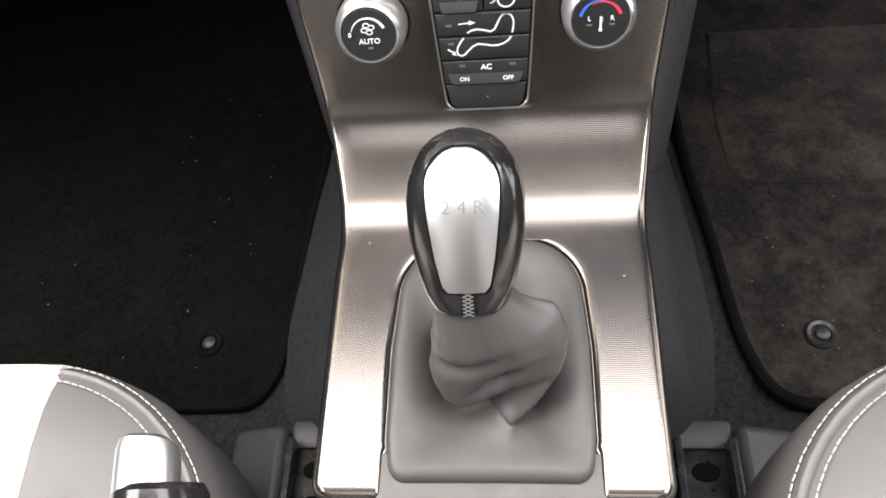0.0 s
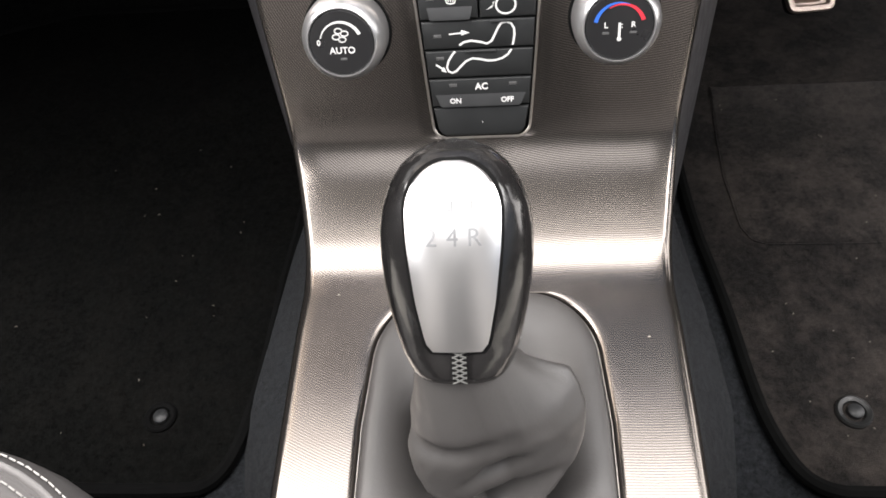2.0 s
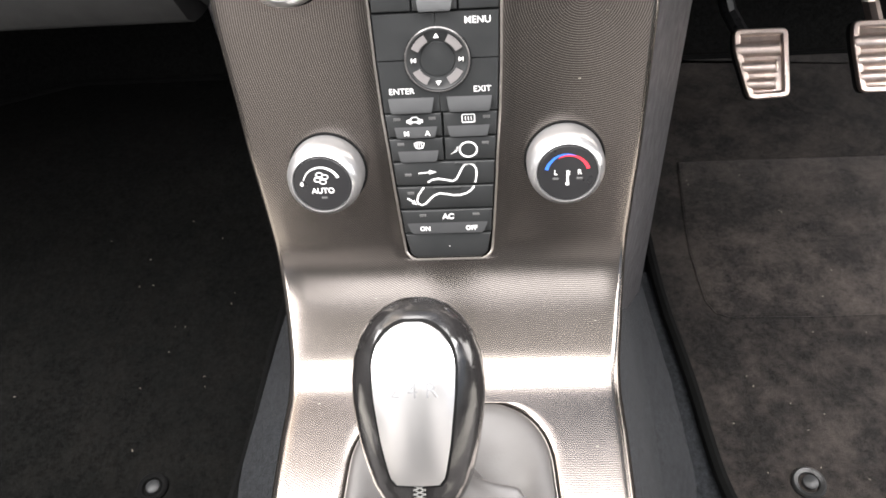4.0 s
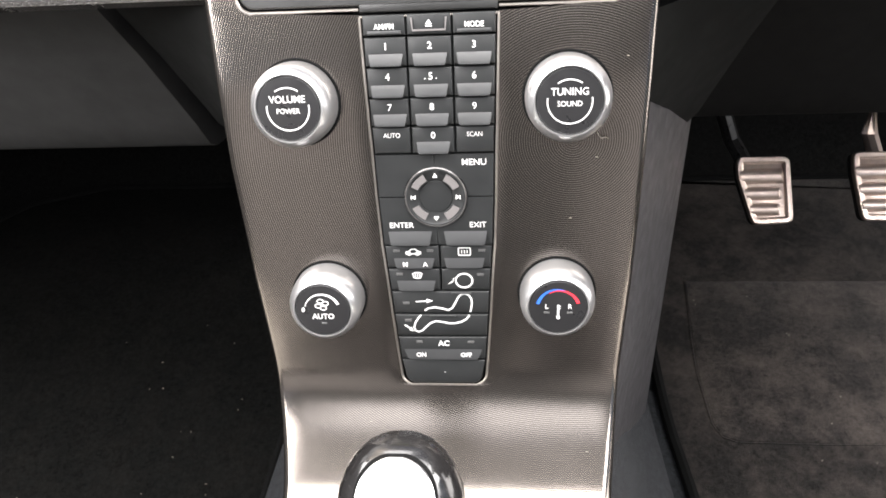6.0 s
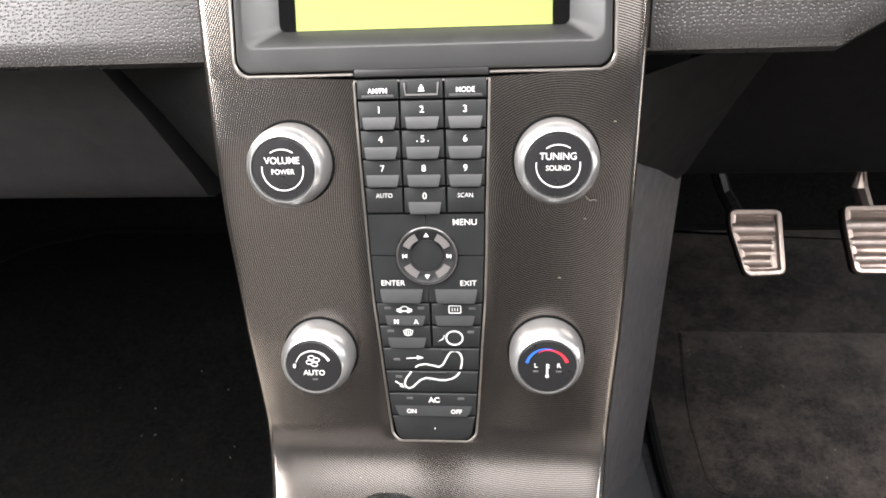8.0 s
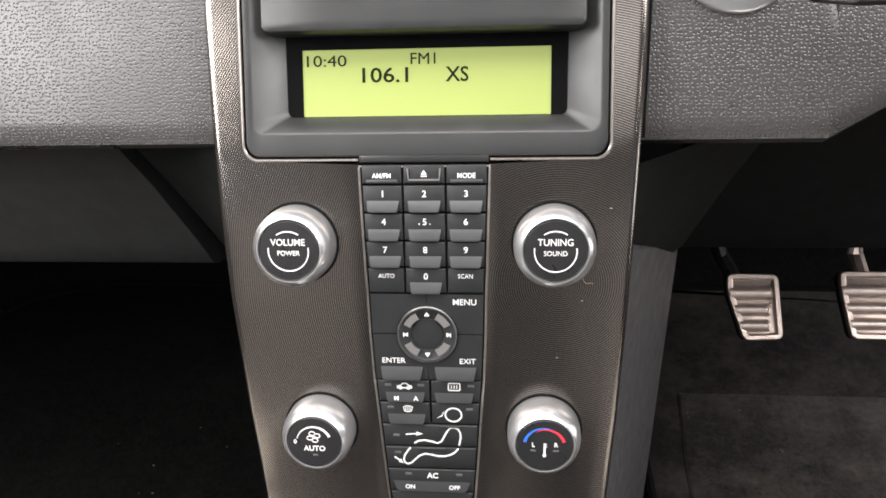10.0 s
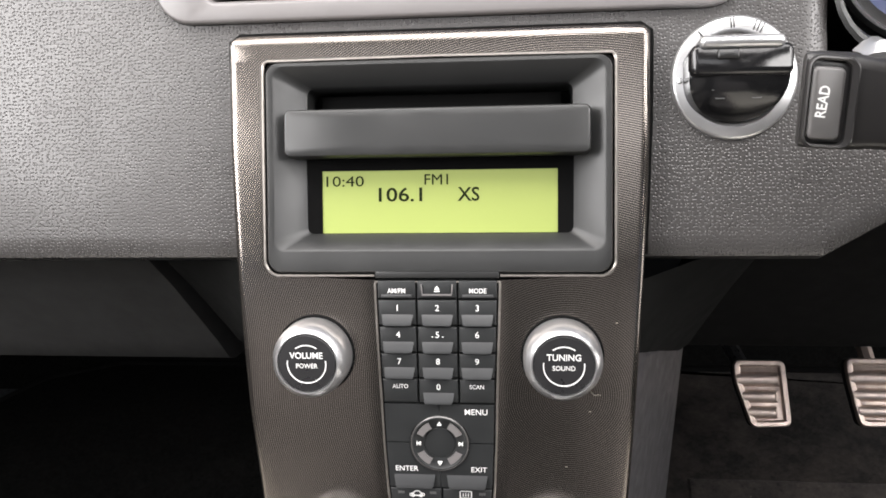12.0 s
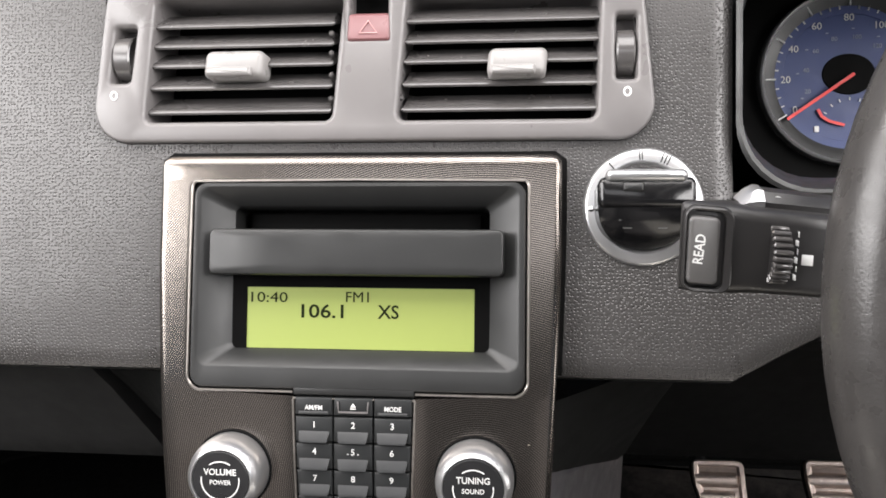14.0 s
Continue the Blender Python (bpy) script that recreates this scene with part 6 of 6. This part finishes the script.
for side, label in ((-1, "black felt floor mat on the passenger floor, darkened for its shade"), (1, "worn dusty black floor mat under the pedals")):
    m = thing("floor_mat", (side * 0.36, 0.45, 0.002), label, "floor mat", "floor mats")
    edge = [(side * x, y) for y, x in mat_edge(side)]
    poly = edge + [(side * 0.40, 0.268), (side * 0.52, 0.268), (side * 0.67, 0.28), (side * 0.70, 0.32), (side * 0.70, 0.862)] + ([(side * 0.19, 0.862)] if side < 0 else [(side * 0.160, 0.862)])
    area = sum(a[0] * b[1] - b[0] * a[1] for a, b in zip(poly, poly[1:] + poly[:1]))
    poly = poly if area > 0 else poly[::-1]
    poly = eased(poly)
    part("mat", slab(poly, 0.003, 0.0115, 0.003), M_MAT_SHADED if side < 0 else M_MATWORN, m)
    part("binding", tube([(x, y, 0.0088) for x, y in poly], 0.0056, 8, closed=True), M_BIND, m, "black edge binding")
    cx, cy = (-0.2667, 0.3236) if side < 0 else (0.2615, 0.3249)
    part("clip_ring", moved(lathe([(0.0135, 0.010), (0.0130, 0.0135), (0.0115, 0.0148), (0.0085, 0.0138), (0.0075, 0.0120)], 32), lambda c: Vector((cx + c.x, cy + c.y, c.z))), M_HOUSE if side > 0 else M_BIND, m, "plastic fixing ring")
    part("clip_stud", moved(lathe([(0.0062, 0.011), (0.0058, 0.0150), (0.0045, 0.0160), (0.0, 0.0163)], 20), lambda c: Vector((cx + 0.001 + c.x, cy + c.y, c.z))), M_LEDGE, m, "grey fixing stud")
    if side > 0:
        heel = [(0.219, 0.683), (0.213, 0.60), (0.211, 0.56), (0.215, 0.50), (0.222, 0.486), (0.234, 0.481), (0.31, 0.480), (0.40, 0.482), (0.50, 0.482), (0.52, 0.50), (0.52, 0.683)]
        part("heel_pad", slab(heel, 0.0100, 0.0128, 0.0022), M_HEEL, m, "dusty stitched heel pad, paler for the light near the pedals")
        part("heel_seam", tube([(x, y, 0.0119) for x, y in heel], 0.0008, 5, closed=True), M_MATWORN, m)

# ---- seats ----
def seat(side, label):
    st = thing("car_seat", (side * 0.36, -0.05, 0.10), label, "car seat", "front seats")

    def ring_(d, z, dz=0.0):
        x0, x1, y0, y1, r = 0.122 + d, 0.600 - d, -0.36 + d, 0.219 - d, 0.130 - min(d, 0.09)
        pts = rounded((x1 - x0) / 2, (y1 - y0) / 2, r, 14, (x0 + x1) / 2, (y0 + y1) / 2)
        return [Vector((side * x, y, z)) for x, y in pts]
    body = [(0.030, 0.075), (0.012, 0.085), (0.004, 0.11), (0.0, 0.150), (0.0, 0.190), (0.0006, 0.215), (0.003, 0.232), (0.0080, 0.2430)]
    part("cushion_side", grid([ring_(d, z) for d, z in body], close_u=True), M_SEATGREY, st, "grey leather side")
    part("piping", grid([ring_(d, z) for d, z in ((0.0080, 0.2430), (0.0090, 0.2452), (0.0108, 0.2440), (0.0126, 0.2456), (0.0142, 0.2440))], close_u=True), M_SEATGREY, st, "rolled double seam", smooth=80)
    top = [ring_(d, z) for d, z in ((0.0142, 0.2440), (0.022, 0.2485), (0.035, 0.2530), (0.055, 0.2560), (0.080, 0.2570), (0.1200, 0.2571), (0.1500, 0.2571))]
    part("bolster", grid(top, close_u=True), M_SEATGREY, st, "grey leather bolster")
    def leather_z(x, y):
        """Height of the cushion under x, y, from the distance to its rounded outline."""
        qx, qy = abs(x - 0.361) - 0.239 + 0.130, abs(y + 0.0705) - 0.2895 + 0.130
        d = 0.130 - math.hypot(max(qx, 0), max(qy, 0)) - min(max(qx, qy), 0)
        return float(np.interp(d, [-0.001, 0.0, 0.0006, 0.003, 0.008, 0.0142, 0.022, 0.035, 0.055, 0.080], [0.15, 0.19, 0.215, 0.232, 0.243, 0.244, 0.2485, 0.253, 0.256, 0.257]))

    cream = []
    for y in list(np.linspace(-0.33, 0.17, 26)) + list(np.linspace(0.175, 0.2186, 30)):
        x0 = 0.2240 + 0.012 * max(0, (y - 0.06) / 0.16) ** 1.5
        xs_ = [x0, x0 + 0.0016] + list(np.linspace(x0 + 0.005, 0.490, 16))
        front = [0.089 + math.sqrt(0.130 ** 2 - max(0, 0.252 - x) ** 2) - 0.0004 for x in xs_]
        cream.append([Vector((side * x, min(y, f), leather_z(x, min(y, f)) + (0.0035 if k > 1 else (-0.0012, 0.0022)[k]))) for k, (x, f) in enumerate(zip(xs_, front))])
    cream.append([Vector((p.x, p.y + 0.0028, 0.205)) for p in cream[-1]])
    cream.append([Vector((p.x, p.y - 0.001, 0.12)) for p in cream[-1]])
    part("seat_centre", grid(cream), M_SEATCREAM, st, "cream leather centre panel", smooth=70)
    part("backrest", moved(box(side * 0.36 - 0.24, side * 0.36 + 0.24, -0.46, -0.34, 0.22, 0.82, 0.05, 4), lambda c: Vector((c.x, c.y - (c.z - 0.22) * 0.32, c.z))), M_SEATGREY, st, "grey leather backrest")
    part("seat_base", box(side * 0.36 - 0.20, side * 0.36 + 0.20, -0.34, 0.17, 0.045, 0.10, 0.01), M_BLACK, st)
    for d in (0.0062, 0.0164):
        line = ring_(d, 0.2422 if d < 0.01 else 0.2472)
        xy = [p for p in line if abs(p.x) < 0.24 and p.y > -0.05]
        xy.sort(key=lambda p: math.atan2(p.y + 0.05, abs(p.x) - 0.40))
        dense = []
        for a, b in zip(xy, xy[1:]):
            n_ = max(1, int((b - a).length / 0.0012))
            dense += [a.lerp(b, k / n_) for k in range(n_)]
        stitches_ = [tube([dense[i] + Vector((0, 0, 0.0004)), dense[min(i + 1, len(dense) - 1)] + Vector((0, 0, 0.0009)), dense[min(i + 3, len(dense) - 1)] + Vector((0, 0, 0.0004))], 0.00045, 5) for i in range(0, len(dense) - 3, 4)]
        if stitches_:
            part("stitching", join(*stitches_), M_THREAD, st, "pale thread stitches")
    return st


passenger_seat = seat(-1, "passenger seat in grey leather with cream centre")
passenger_seat.matrix_basis = Matrix.Translation((-0.007, -0.007, 0)) @ passenger_seat.matrix_basis
seat(1, "driver seat in grey leather with cream centre")

# ---- seat rails ----
for side, cx in ((-1, -0.1490), (1, 0.1485)):
    rail = thing("seat_rail", (cx, 0.1, 0.0), "black steel seat rail with a grey side cover", "seat rail", "seat rails")
    part("channel", box(cx - 0.017, cx + 0.017, -0.35, 0.222, 0.008, 0.030, 0.002), M_ZINC, rail, "worn rail channel")
    for dx in (-0.020, 0.020):
        part("lip", moved(box(-0.0035, 0.0035, -0.35, 0.228, 0.006, 0.044, 0.0025), lambda c, dx=dx: Vector((cx + dx + c.x, c.y, c.z))), M_LIP, rail, "glossy dark steel rail lip")
    for y in (0.205, 0.178, 0.150):
        part("hole", moved(lathe([(0.0105, 0.0302), (0.0100, 0.0312), (0.0082, 0.0304), (0.0, 0.0303)], 24), lambda c, y=y: Vector((cx + c.x, y + c.y * 0.7, c.z))), M_BLACK, rail)
    part("end_cover", box(cx - 0.024, cx + 0.024, 0.2225, 0.246, 0.003, 0.030, 0.004), M_SIDE, rail, "grey plastic end cover")
    part("side_cover", moved(box(0.024, 0.075, 0.05, 0.240, 0.003, 0.040, 0.008, 3), lambda c: Vector((cx + side * c.x, c.y, c.z * (1 - max(0, c.x - 0.04) * 14)))), M_SIDE, rail, "grey plastic side cover")

# ---- parking brake ----
brake = thing("parking_brake", (-0.128, 0.0, 0.24), "parking brake lever with a silver push button", "parking brake")
part("grip", tube([(-0.112, -0.20, 0.255), (-0.120, -0.08, 0.283), (-0.128, 0.03, 0.307), (-0.1285, 0.085, 0.3185), (-0.1300, 0.1150, 0.3225), (-0.1302, 0.1185, 0.3232)], [0.015, 0.017, 0.0190, 0.0200, 0.0195, 0.0170], 20, flat=0.9), M_LEATHER, brake, "black leather grip")
btn = moved(lathe([(0.0, 0.0232), (0.0070, 0.0228), (0.0105, 0.0208), (0.0122, 0.0165), (0.0128, 0.0), (0.0, 0.0)], 28), lambda c: Vector((-0.1345 + math.copysign(abs(c.x / 0.0128) ** 0.7, c.x) * 0.0125 - 0.07 * c.z, 0.1125 + c.z, 0.3248 + math.copysign(abs(c.y / 0.0128) ** 0.7, c.y) * 0.0118 + c.z * 0.22)))
part("push_button", btn, M_SILVER, brake, "satin silver push button")


# ---- lint on the mats ----
random.seed(11)
for name_, x0, x1, y0, y1, z, n in (("lint", 0.215, 0.45, 0.30, 0.66, 0.0132, 26), ("lint", -0.45, -0.215, 0.29, 0.62, 0.0117, 20)):
    flecks = []
    for _ in range(n):
        x, y, a, l = random.uniform(x0, x1), random.uniform(y0, y1), random.uniform(0, 3.1), random.uniform(0.0006, 0.0022)
        flecks.append(tube([(x, y, z + 0.0004), (x + l * 0.5 * math.cos(a), y + l * 0.5 * math.sin(a), z + 0.0008), (x + l * math.cos(a + 0.6), y + l * math.sin(a + 0.6), z + 0.0004)], random.uniform(0.00018, 0.00045), 4))
    tagged(part(name_, join(*flecks), M_LINT), "pale lint and grit on the floor mat", "lint", kind="stuff")

# ---- a hair and grit on the console ----
hair = [on(0.0592 + 0.0125 + 0.0055 * q, 0.5798 - 0.0155 - 0.0048 * q - 0.0012 * math.sin(5 * q), 0.0009 + 0.0016 * math.sin(3 * q)) for q in np.linspace(0, 1, 9)]
grit = [tube([on(x, s, 0.0002), on(x + 0.0005, s + 0.0002, 0.0006), on(x + 0.0009, s, 0.0002)], 0.00022, 5) for x, s in ((0.0720, 0.5520), (0.0610, 0.5230), (0.0840, 0.5960), (-0.0640, 0.3550), (0.0660, 0.3320), (0.0700, 0.3980), (-0.0380, 0.4120))]
tagged(part("grit", join(tube(hair, 0.00022, 5), *grit), M_LINT), "pale hair and grit on the aluminium console panel", "lint", kind="stuff")
